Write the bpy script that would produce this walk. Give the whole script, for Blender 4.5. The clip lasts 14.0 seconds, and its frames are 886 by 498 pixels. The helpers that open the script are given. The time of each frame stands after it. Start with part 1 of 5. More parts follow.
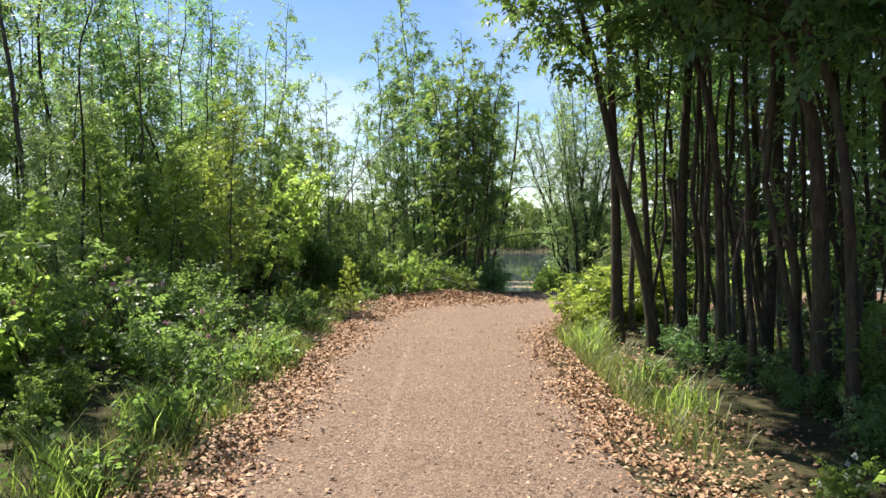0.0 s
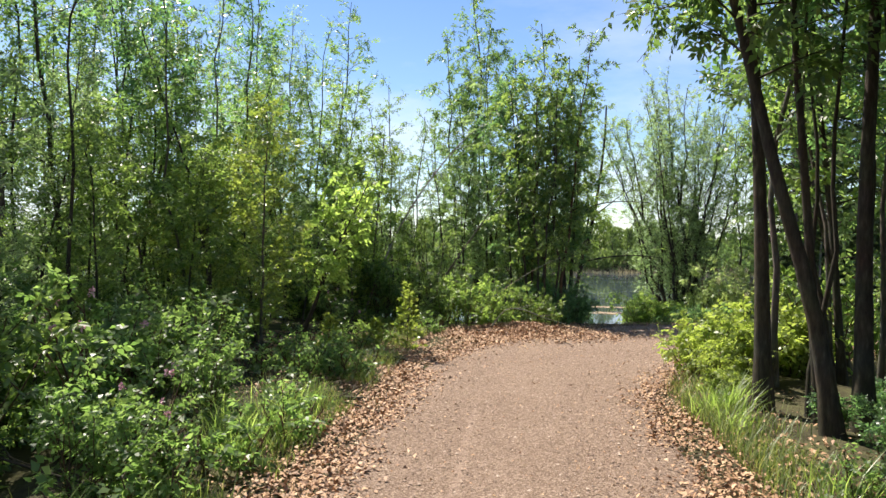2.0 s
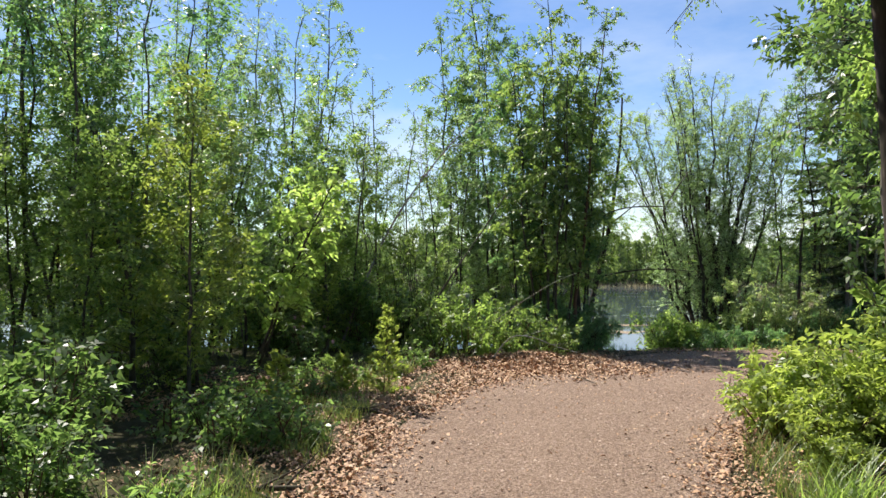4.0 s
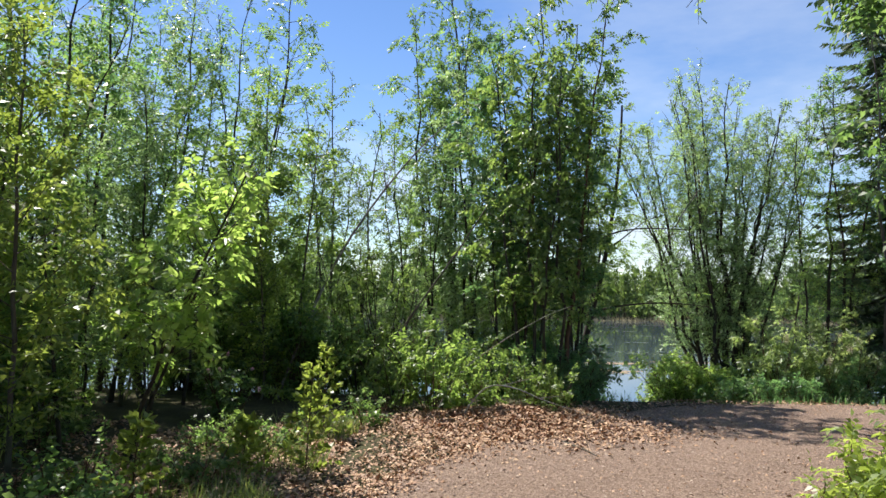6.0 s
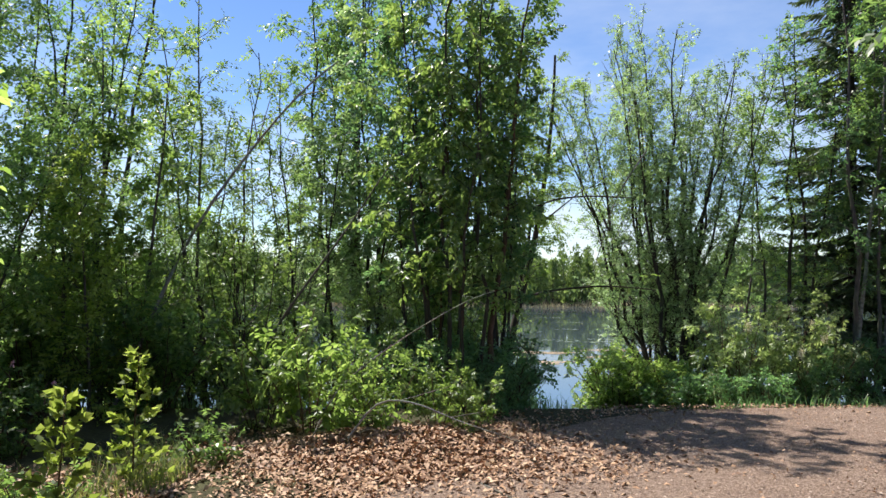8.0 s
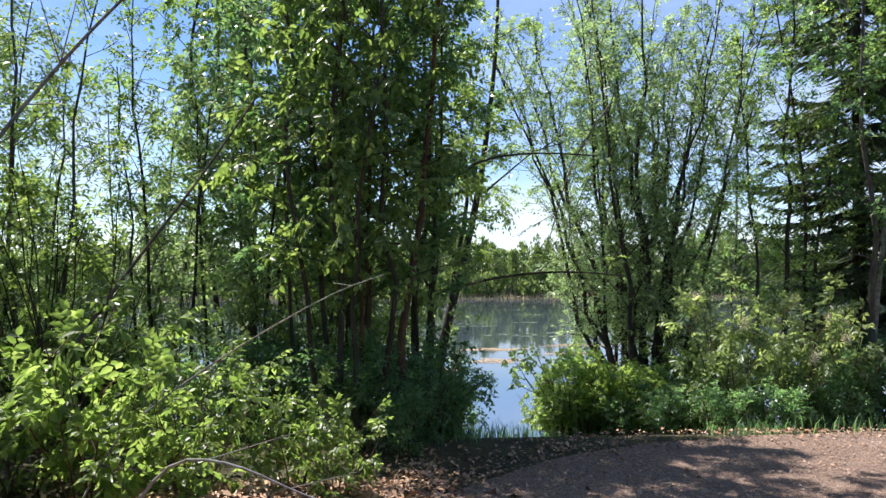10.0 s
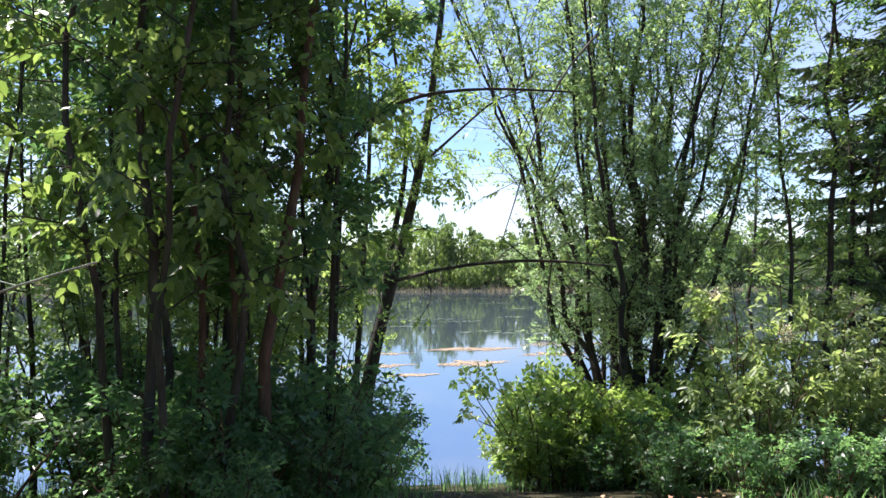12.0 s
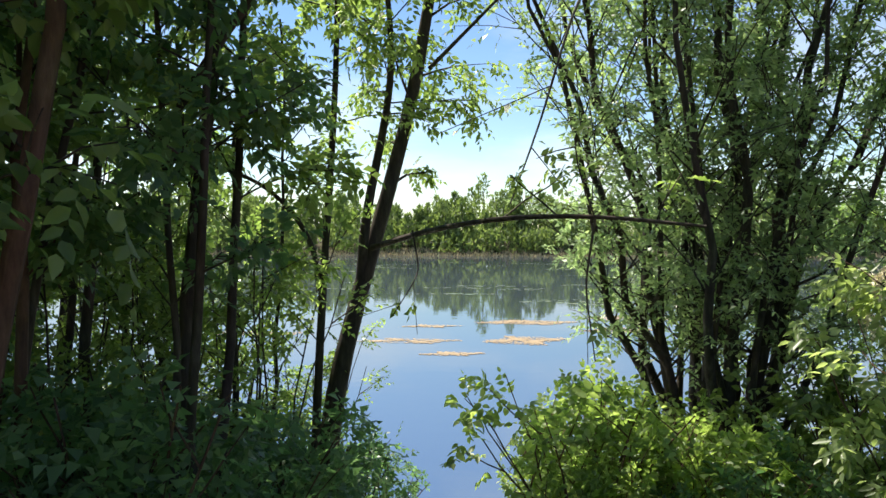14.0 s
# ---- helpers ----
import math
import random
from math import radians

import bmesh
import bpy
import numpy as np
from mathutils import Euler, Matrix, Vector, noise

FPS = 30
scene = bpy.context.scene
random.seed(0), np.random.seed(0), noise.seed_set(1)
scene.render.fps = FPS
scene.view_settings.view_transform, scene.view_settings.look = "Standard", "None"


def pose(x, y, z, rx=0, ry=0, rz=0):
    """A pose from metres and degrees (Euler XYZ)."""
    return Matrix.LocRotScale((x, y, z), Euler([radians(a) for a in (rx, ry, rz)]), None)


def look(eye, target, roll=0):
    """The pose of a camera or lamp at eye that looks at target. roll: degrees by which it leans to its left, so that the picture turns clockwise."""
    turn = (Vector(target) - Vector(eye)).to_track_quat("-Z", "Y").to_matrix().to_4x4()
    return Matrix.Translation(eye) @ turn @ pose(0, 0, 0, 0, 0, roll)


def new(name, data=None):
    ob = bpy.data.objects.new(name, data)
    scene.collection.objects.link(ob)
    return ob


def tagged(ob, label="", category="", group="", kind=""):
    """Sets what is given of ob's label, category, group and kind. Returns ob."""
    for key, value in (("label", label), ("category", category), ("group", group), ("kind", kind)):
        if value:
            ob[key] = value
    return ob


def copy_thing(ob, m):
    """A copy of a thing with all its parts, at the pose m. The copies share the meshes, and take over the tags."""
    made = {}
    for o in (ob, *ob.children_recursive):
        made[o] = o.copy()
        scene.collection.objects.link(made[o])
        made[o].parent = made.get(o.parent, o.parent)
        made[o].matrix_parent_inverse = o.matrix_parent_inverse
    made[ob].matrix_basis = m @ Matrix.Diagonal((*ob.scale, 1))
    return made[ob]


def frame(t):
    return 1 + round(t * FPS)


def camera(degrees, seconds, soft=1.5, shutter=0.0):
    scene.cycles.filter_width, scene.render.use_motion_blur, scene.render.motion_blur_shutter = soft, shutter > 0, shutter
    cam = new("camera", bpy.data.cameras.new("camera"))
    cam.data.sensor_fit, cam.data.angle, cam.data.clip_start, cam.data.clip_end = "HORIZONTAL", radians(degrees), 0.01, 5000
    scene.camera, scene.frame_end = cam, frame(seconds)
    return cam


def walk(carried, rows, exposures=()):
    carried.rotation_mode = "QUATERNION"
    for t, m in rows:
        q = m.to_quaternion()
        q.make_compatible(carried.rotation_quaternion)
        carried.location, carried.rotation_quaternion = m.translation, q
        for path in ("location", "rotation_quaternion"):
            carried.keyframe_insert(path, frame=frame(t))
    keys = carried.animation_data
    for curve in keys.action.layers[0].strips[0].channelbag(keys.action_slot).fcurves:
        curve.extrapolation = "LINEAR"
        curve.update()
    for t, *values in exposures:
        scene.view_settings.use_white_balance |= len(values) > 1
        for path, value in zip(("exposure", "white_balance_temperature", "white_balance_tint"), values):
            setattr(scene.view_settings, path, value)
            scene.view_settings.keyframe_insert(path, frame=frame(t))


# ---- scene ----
cam = camera(61.9, 14.0)
METRES, EYE, TILT, LEAN, TURN = 17.0, 1.5, -1.4, 0.0, 0.0
ROWS = [
    (0.0, 0.0, 0.0, 0.0, -0.0, 0.0, -0.0),
    (0.5, 0.0031, 0.0355, 0.001, 1.11, 0.31, 0.11),
    (1.0, 0.0004, 0.0705, 0.0031, 3.19, 0.38, 0.35),
    (1.5, 0.0014, 0.1046, 0.0046, 3.9, 1.01, -0.22),
    (2.0, -0.003, 0.1397, 0.0062, 5.71, 1.4, -0.59),
    (2.5, -0.0064, 0.1745, 0.008, 5.53, 2.02, -0.19),
    (5.0, -0.0019, 0.3519, 0.0102, 6.67, 3.45, -0.07),
    (5.5, -0.0013, 0.386, 0.0111, 6.33, 4.66, -0.85),
    (6.0, 0.0001, 0.4215, 0.0116, 5.0, 4.95, -0.84),
    (6.5, 0.003, 0.4569, 0.0126, 4.01, 4.57, -0.79),
    (7.0, 0.0039, 0.4928, 0.0123, 2.38, 4.4, -0.04),
    (7.5, 0.0099, 0.5266, 0.0119, 1.2, 3.82, -0.31),
    (8.0, 0.0152, 0.5626, 0.0121, -0.41, 4.04, -0.13),
    (8.5, 0.0233, 0.5969, 0.011, -1.26, 5.27, 0.43),
    (9.0, 0.0337, 0.6351, 0.0092, -2.8, 4.44, 0.68),
    (11.5, 0.0844, 0.8155, 0.0138, -3.49, 3.16, 0.16),
    (12.0, 0.0965, 0.8488, 0.0137, -3.89, 2.82, 0.38),
    (12.5, 0.1055, 0.8795, 0.0151, -3.28, 1.82, -0.14),
    (13.0, 0.1144, 0.9136, 0.0176, -2.65, 1.66, -0.53),
    (13.5, 0.1256, 0.9478, 0.0159, 0.19, 1.45, -0.28),
    (14.0, 0.134, 0.9808, 0.0155, 1.72, 0.01, -0.27),
]
walk(cam, [(t, pose(0, 0, EYE, TILT, LEAN, TURN) @ pose(METRES * x, METRES * y, METRES * z, 90 + pitch, roll, yaw)) for t, x, y, z, yaw, pitch, roll in ROWS], exposures=[(0.0, 0.97, 6850, 10), (2.5, 0.95, 6750, 10), (5.0, 0.74, 6450, 10), (9.0, 0.82, 6300, 13), (11.5, 1.17, 6150, 18), (12.5, 1.2, 6250, 18), (13.0, 1.18, 6600, 12), (13.5, 1.14, 6750, 10), (14.0, 0.98, 6800, 8)])

# ---- world, sun, exposure ----
SUN_AZ, SUN_EL = 44.0, 57.0  # degrees to the left of the way walked, degrees above the horizon
world = bpy.data.worlds.new("sky")
scene.world = world
world.use_nodes = True
wn, wl = world.node_tree.nodes, world.node_tree.links
wn.clear()
w_out = wn.new("ShaderNodeOutputWorld")
w_bg = wn.new("ShaderNodeBackground")
w_bg.inputs["Strength"].default_value = 0.092
sky = wn.new("ShaderNodeTexSky")
sky.sky_type = "NISHITA"
sky.sun_disc = False
sky.sun_elevation = radians(SUN_EL)
sky.sun_rotation = radians(-SUN_AZ)
sky.air_density, sky.dust_density, sky.ozone_density = 1.0, 0.0, 3.0
w_co = wn.new("ShaderNodeTexCoord")
w_map = wn.new("ShaderNodeMapping")
w_map.inputs["Scale"].default_value = (1.6, 1.6, 5.0)
w_map.inputs["Location"].default_value = (0.4, 0.1, 0.0)
w_noise = wn.new("ShaderNodeTexNoise")
w_noise.inputs["Scale"].default_value = 1.7
w_noise.inputs["Detail"].default_value = 7.0
w_noise.inputs["Roughness"].default_value = 0.58
w_ramp = wn.new("ShaderNodeValToRGB")
w_ramp.color_ramp.elements[0].position, w_ramp.color_ramp.elements[1].position = 0.42, 0.72
w_sep = wn.new("ShaderNodeSeparateXYZ")
w_low = wn.new("ShaderNodeMapRange")
w_low.inputs["From Min"].default_value, w_low.inputs["From Max"].default_value = 0.03, 0.34
w_low.inputs["To Min"].default_value, w_low.inputs["To Max"].default_value = 1.0, 0.3
w_mul = wn.new("ShaderNodeMath")
w_mul.operation = "MULTIPLY"
w_mix = wn.new("ShaderNodeMixRGB")
w_mix.inputs["Color2"].default_value = (6.2, 6.7, 7.4, 1)
w_sat = wn.new("ShaderNodeHueSaturation")
w_sat.inputs["Saturation"].default_value = 1.12
w_sat.inputs["Hue"].default_value = 0.508
wl.new(w_co.outputs["Generated"], w_map.inputs["Vector"])
wl.new(w_map.outputs["Vector"], w_noise.inputs["Vector"])
wl.new(w_noise.outputs["Fac"], w_ramp.inputs["Fac"])
wl.new(w_co.outputs["Generated"], w_sep.inputs["Vector"])
wl.new(w_sep.outputs["Z"], w_low.inputs["Value"])
wl.new(w_ramp.outputs["Color"], w_mul.inputs[0])
wl.new(w_low.outputs["Result"], w_mul.inputs[1])
wl.new(w_mul.outputs["Value"], w_mix.inputs["Fac"])
wl.new(sky.outputs["Color"], w_sat.inputs["Color"])
wl.new(w_sat.outputs["Color"], w_mix.inputs["Color1"])
wl.new(w_mix.outputs["Color"], w_bg.inputs["Color"])
wl.new(w_bg.outputs["Background"], w_out.inputs["Surface"])

sun = new("sun", bpy.data.lights.new("sun", "SUN"))
sun.data.energy, sun.data.angle, sun.data.color = 5.0, radians(0.6), (1.0, 0.95, 0.86)
sun.matrix_world = look(
    (-20 * math.sin(radians(SUN_AZ)), 20 * math.cos(radians(SUN_AZ)), 20 * math.tan(radians(SUN_EL))), (0, 0, 0))


# ---- materials ----
def shader(name):
    m = bpy.data.materials.new(name)
    m.use_nodes = True
    n, l = m.node_tree.nodes, m.node_tree.links
    n.clear()
    out = n.new("ShaderNodeOutputMaterial")
    bsdf = n.new("ShaderNodeBsdfPrincipled")
    l.new(bsdf.outputs["BSDF"], out.inputs["Surface"])
    return m, n, l, out, bsdf


def ramp(n, stops):
    r = n.new("ShaderNodeValToRGB")
    e = r.color_ramp.elements
    while len(e) < len(stops):
        e.new(0.5)
    for k, (p, c) in zip(e, stops):
        k.position, k.color = p, (*c, 1)
    return r


def noise_tex(n, l, scale, detail=5.0, rough=0.6, stretch=None, object_space=True):
    co = n.new("ShaderNodeTexCoord")
    t = n.new("ShaderNodeTexNoise")
    t.inputs["Scale"].default_value, t.inputs["Detail"].default_value, t.inputs["Roughness"].default_value = scale, detail, rough
    src = co.outputs["Object"]
    if stretch:
        mp = n.new("ShaderNodeMapping")
        mp.inputs["Scale"].default_value = stretch
        l.new(src, mp.inputs["Vector"])
        src = mp.outputs["Vector"]
    l.new(src, t.inputs["Vector"])
    return t


def leaf_material(name, dark, mid, light, glow, gloss=0.36, through_share=0.61):
    """Leaves: each one its own green, part of the light passes through."""
    m, n, l, out, bsdf = shader(name)
    geo = n.new("ShaderNodeNewGeometry")
    r = ramp(n, [(0.0, dark), (0.5, mid), (1.0, light)])
    l.new(geo.outputs["Random Per Island"], r.inputs["Fac"])
    obj = n.new("ShaderNodeObjectInfo")
    hsv = n.new("ShaderNodeHueSaturation")
    mr = n.new("ShaderNodeMapRange")
    mr.inputs["To Min"].default_value, mr.inputs["To Max"].default_value = 0.8, 1.2
    l.new(obj.outputs["Random"], mr.inputs["Value"])
    l.new(mr.outputs["Result"], hsv.inputs["Value"])
    l.new(r.outputs["Color"], hsv.inputs["Color"])
    l.new(hsv.outputs["Color"], bsdf.inputs["Base Color"])
    bsdf.inputs["Roughness"].default_value = gloss
    bsdf.inputs["Specular IOR Level"].default_value = 0.55
    tr = n.new("ShaderNodeBsdfTranslucent")
    hue = n.new("ShaderNodeMixRGB")
    hue.blend_type = "MULTIPLY"
    hue.inputs["Fac"].default_value = 1.0
    hue.inputs["Color2"].default_value = (*glow, 1)
    l.new(hsv.outputs["Color"], hue.inputs["Color1"])
    l.new(hue.outputs["Color"], tr.inputs["Color"])
    mix = n.new("ShaderNodeMixShader")
    mix.inputs["Fac"].default_value = through_share
    l.new(bsdf.outputs["BSDF"], mix.inputs[1])
    l.new(tr.outputs["BSDF"], mix.inputs[2])
    l.new(mix.outputs["Shader"], out.inputs["Surface"])
    return m


def bark_material(name, a, b, c, scale=9.0, stretch=(3.0, 3.0, 0.7)):
    m, n, l, out, bsdf = shader(name)
    t = noise_tex(n, l, scale, 7, 0.65, stretch)
    r = ramp(n, [(0.3, a), (0.55, b), (0.78, c)])
    l.new(t.outputs["Fac"], r.inputs["Fac"])
    big = noise_tex(n, l, 2.3, 3, 0.5)
    mx = n.new("ShaderNodeMixRGB")
    mx.blend_type = "MULTIPLY"
    mx.inputs["Fac"].default_value = 0.55
    l.new(r.outputs["Color"], mx.inputs["Color1"])
    l.new(big.outputs["Color"], mx.inputs["Color2"])
    l.new(mx.outputs["Color"], bsdf.inputs["Base Color"])
    bsdf.inputs["Roughness"].default_value = 0.88
    bsdf.inputs["Specular IOR Level"].default_value = 0.25
    bump = n.new("ShaderNodeBump")
    bump.inputs["Strength"].default_value, bump.inputs["Distance"].default_value = 0.7, 0.012
    l.new(t.outputs["Fac"], bump.inputs["Height"])
    l.new(bump.outputs["Normal"], bsdf.inputs["Normal"])
    return m


def soil_material(name, cols, scale, fine, bump_d, rough=0.95):
    m, n, l, out, bsdf = shader(name)
    big = noise_tex(n, l, scale, 6, 0.62)
    small = noise_tex(n, l, fine, 4, 0.7)
    r = ramp(n, [(0.37, cols[0]), (0.5, cols[1]), (0.64, cols[2])])
    add = n.new("ShaderNodeMath")
    add.operation = "MULTIPLY_ADD"
    add.inputs[1].default_value = 0.55
    l.new(big.outputs["Fac"], add.inputs[0])
    half = n.new("ShaderNodeMath")
    half.operation = "MULTIPLY"
    half.inputs[1].default_value = 0.45
    l.new(small.outputs["Fac"], half.inputs[0])
    l.new(half.outputs["Value"], add.inputs[2])
    l.new(add.outputs["Value"], r.inputs["Fac"])
    l.new(r.outputs["Color"], bsdf.inputs["Base Color"])
    bsdf.inputs["Roughness"].default_value = rough
    bsdf.inputs["Specular IOR Level"].default_value = 0.2
    bump = n.new("ShaderNodeBump")
    bump.inputs["Strength"].default_value, bump.inputs["Distance"].default_value = 0.8, bump_d
    l.new(small.outputs["Fac"], bump.inputs["Height"])
    l.new(bump.outputs["Normal"], bsdf.inputs["Normal"])
    return m


def scatter_material(name, stops, rough=0.85):
    """Many small pieces in one mesh, each piece its own tone."""
    m, n, l, out, bsdf = shader(name)
    geo = n.new("ShaderNodeNewGeometry")
    r = ramp(n, stops)
    l.new(geo.outputs["Random Per Island"], r.inputs["Fac"])
    t = noise_tex(n, l, 60, 3, 0.6)
    mx = n.new("ShaderNodeMixRGB")
    mx.blend_type = "OVERLAY"
    mx.inputs["Fac"].default_value = 0.5
    l.new(r.outputs["Color"], mx.inputs["Color1"])
    l.new(t.outputs["Fac"], mx.inputs["Color2"])
    l.new(mx.outputs["Color"], bsdf.inputs["Base Color"])
    bsdf.inputs["Roughness"].default_value = rough
    bsdf.inputs["Specular IOR Level"].default_value = 0.3
    return m


LEAF_FRESH = leaf_material("leaf_fresh_green", (0.088, 0.142, 0.042), (0.148, 0.22, 0.07), (0.245, 0.32, 0.128), (1.95, 1.95, 1.15))
LEAF_ALDER = leaf_material("leaf_alder_green", (0.066, 0.118, 0.044), (0.115, 0.184, 0.070), (0.190, 0.266, 0.118), (1.95, 2.0, 1.15))
LEAF_WILLOW = leaf_material("leaf_willow_grey_green", (0.115, 0.172, 0.088), (0.182, 0.252, 0.13), (0.28, 0.355, 0.195), (1.85, 1.9, 1.25))
LEAF_YELLOW = leaf_material("leaf_yellow_green", (0.155, 0.217, 0.055), (0.232, 0.302, 0.085), (0.33, 0.4, 0.14), (1.75, 1.7, 0.95))
LEAF_DEEP = leaf_material("leaf_deep_green", (0.066, 0.128, 0.066), (0.108, 0.19, 0.092), (0.175, 0.265, 0.135), (1.9, 2.05, 1.25), 0.32)
LEAF_BANK = leaf_material("leaf_bank_green", (0.12, 0.186, 0.052), (0.19, 0.272, 0.085), (0.295, 0.375, 0.15), (1.95, 1.95, 1.15))
LEAF_PALE = leaf_material("leaf_pale_willow", (0.145, 0.205, 0.085), (0.22, 0.29, 0.125), (0.33, 0.395, 0.2), (1.6, 1.6, 1.0))
LEAF_GRASS = leaf_material("grass_green", (0.085, 0.130, 0.035), (0.150, 0.200, 0.060), (0.290, 0.290, 0.120), (1.6, 1.6, 1.0), 0.45, 0.4)
NEEDLE = leaf_material("spruce_needle", (0.046, 0.076, 0.034), (0.082, 0.122, 0.054), (0.135, 0.175, 0.085), (1.5, 1.5, 1.0), 0.5, 0.3)
CATKIN = scatter_material("cream_seed_fluff", [(0, (0.66, 0.58, 0.40)), (1, (0.80, 0.74, 0.56))])
PETAL = scatter_material("pink_petal", [(0, (0.62, 0.30, 0.38)), (1, (0.75, 0.50, 0.57))])
WHITE_PETAL = scatter_material("white_petal", [(0, (0.65, 0.66, 0.60)), (1, (0.80, 0.80, 0.75))])
BARK_DARK = bark_material("bark_dark_brown", (0.035, 0.028, 0.022), (0.085, 0.068, 0.052), (0.17, 0.145, 0.115))
BARK_GREY = bark_material("bark_grey_brown", (0.07, 0.06, 0.05), (0.16, 0.14, 0.115), (0.27, 0.245, 0.21))
BARK_PALE = bark_material("bark_pale_grey", (0.16, 0.145, 0.125), (0.36, 0.34, 0.30), (0.52, 0.50, 0.46), 6.0, (1.5, 1.5, 4.0))
BARK_RED = bark_material("bark_red_brown", (0.07, 0.04, 0.026), (0.15, 0.088, 0.055), (0.24, 0.155, 0.10))
SOIL = soil_material("woodland_soil", ((0.030, 0.024, 0.015), (0.062, 0.055, 0.028), (0.105, 0.105, 0.045)), 1.6, 26.0, 0.03)
def gravel_material(name, cols, stones, streak):
    """Packed gravel: fine grains of many tones, small stones, one dusty wheel line."""
    m = soil_material(name, cols, 0.9, 60.0, 0.03)
    n, l = m.node_tree.nodes, m.node_tree.links
    bsdf = next(k for k in n if k.type == "BSDF_PRINCIPLED")
    base = bsdf.inputs["Base Color"].links[0].from_socket
    co = n.new("ShaderNodeTexCoord")
    mixed = base
    for scale, amount in ((48.0, 0.64), (115.0, 0.55)):
        vor = n.new("ShaderNodeTexVoronoi")
        vor.inputs["Scale"].default_value = scale
        l.new(co.outputs["Object"], vor.inputs["Vector"])
        bw = n.new("ShaderNodeRGBToBW")
        l.new(vor.outputs["Color"], bw.inputs["Color"])
        r = ramp(n, stones)
        l.new(bw.outputs["Val"], r.inputs["Fac"])
        mx = n.new("ShaderNodeMixRGB")
        mx.inputs["Fac"].default_value = amount
        l.new(mixed, mx.inputs["Color1"])
        l.new(r.outputs["Color"], mx.inputs["Color2"])
        mixed = mx.outputs["Color"]
        bump = n.new("ShaderNodeBump")
        bump.inputs["Strength"].default_value, bump.inputs["Distance"].default_value = 0.6, 0.35 / scale
        bump.invert = True
        l.new(vor.outputs["Distance"], bump.inputs["Height"])
        old = bsdf.inputs["Normal"].links[0].from_socket
        l.new(old, bump.inputs["Normal"])
        l.new(bump.outputs["Normal"], bsdf.inputs["Normal"])
    sep = n.new("ShaderNodeSeparateXYZ")
    l.new(co.outputs["Object"], sep.inputs["Vector"])
    wob = noise_tex(n, l, 1.1, 3, 0.6)
    off = n.new("ShaderNodeMath")
    off.operation = "MULTIPLY_ADD"
    off.inputs[1].default_value = 0.07
    l.new(wob.outputs["Fac"], off.inputs[0])
    l.new(sep.outputs["X"], off.inputs[2])
    dist = n.new("ShaderNodeMath")
    dist.operation = "ADD"
    dist.inputs[1].default_value = 0.41
    l.new(off.outputs["Value"], dist.inputs[0])
    ab = n.new("ShaderNodeMath")
    ab.operation = "ABSOLUTE"
    l.new(dist.outputs["Value"], ab.inputs[0])
    near = n.new("ShaderNodeMapRange")
    near.inputs["From Min"].default_value, near.inputs["From Max"].default_value = 0.012, 0.045
    near.inputs["To Min"].default_value, near.inputs["To Max"].default_value = 0.3, 0.0
    l.new(ab.outputs["Value"], near.inputs["Value"])
    along = n.new("ShaderNodeMapRange")
    along.inputs["From Min"].default_value, along.inputs["From Max"].default_value = 9.0, 10.5
    along.inputs["To Min"].default_value, along.inputs["To Max"].default_value = 1.0, 0.0
    l.new(sep.outputs["Y"], along.inputs["Value"])
    both = n.new("ShaderNodeMath")
    both.operation = "MULTIPLY"
    l.new(near.outputs["Result"], both.inputs[0])
    l.new(along.outputs["Result"], both.inputs[1])
    fin = n.new("ShaderNodeMixRGB")
    l.new(both.outputs["Value"], fin.inputs["Fac"])
    l.new(mixed, fin.inputs["Color1"])
    fin.inputs["Color2"].default_value = (*streak, 1)
    l.new(fin.outputs["Color"], bsdf.inputs["Base Color"])
    return m


GRAVEL = gravel_material("trail_gravel", ((0.145, 0.094, 0.069), (0.242, 0.163, 0.121), (0.378, 0.276, 0.213)), [(0.15, (0.085, 0.053, 0.038)), (0.5, (0.242, 0.162, 0.12)), (0.85, (0.46, 0.345, 0.265))], (0.41, 0.295, 0.235))
PEBBLE = scatter_material("pebble_tones", [(0, (0.10, 0.065, 0.05)), (0.4, (0.25, 0.175, 0.135)), (0.85, (0.34, 0.24, 0.185)), (1, (0.48, 0.38, 0.31))])
LITTER = scatter_material("dry_leaf_tones", [(0, (0.19, 0.105, 0.065)), (0.3, (0.35, 0.205, 0.125)), (0.75, (0.47, 0.283, 0.165)), (1, (0.60, 0.41, 0.26))], 0.6)
REED = scatter_material("dry_reed_tones", [(0, (0.26, 0.22, 0.12)), (0.6, (0.42, 0.33, 0.19)), (1, (0.36, 0.37, 0.17))])
SCUM = scatter_material("floating_pollen_tan", [(0, (0.31, 0.22, 0.125)), (1, (0.41, 0.31, 0.195))])
LILY = scatter_material("lily_pad_green", [(0, (0.12, 0.17, 0.06)), (1, (0.25, 0.28, 0.12))], 0.4)

WATER, n_, l_, out_, b_ = shader("pond_water")
b_.inputs["Base Color"].default_value = (0.05, 0.066, 0.075, 1)
b_.inputs["Roughness"].default_value = 0.015
b_.inputs["IOR"].default_value = 3.2
b_.inputs["Specular IOR Level"].default_value = 0.9
rip = noise_tex(n_, l_, 1.4, 3, 0.5, (1.0, 2.6, 1.0))
wb = n_.new("ShaderNodeBump")
wb.inputs["Strength"].default_value, wb.inputs["Distance"].default_value = 0.06, 0.02
l_.new(rip.outputs["Fac"], wb.inputs["Height"])
l_.new(wb.outputs["Normal"], b_.inputs["Normal"])


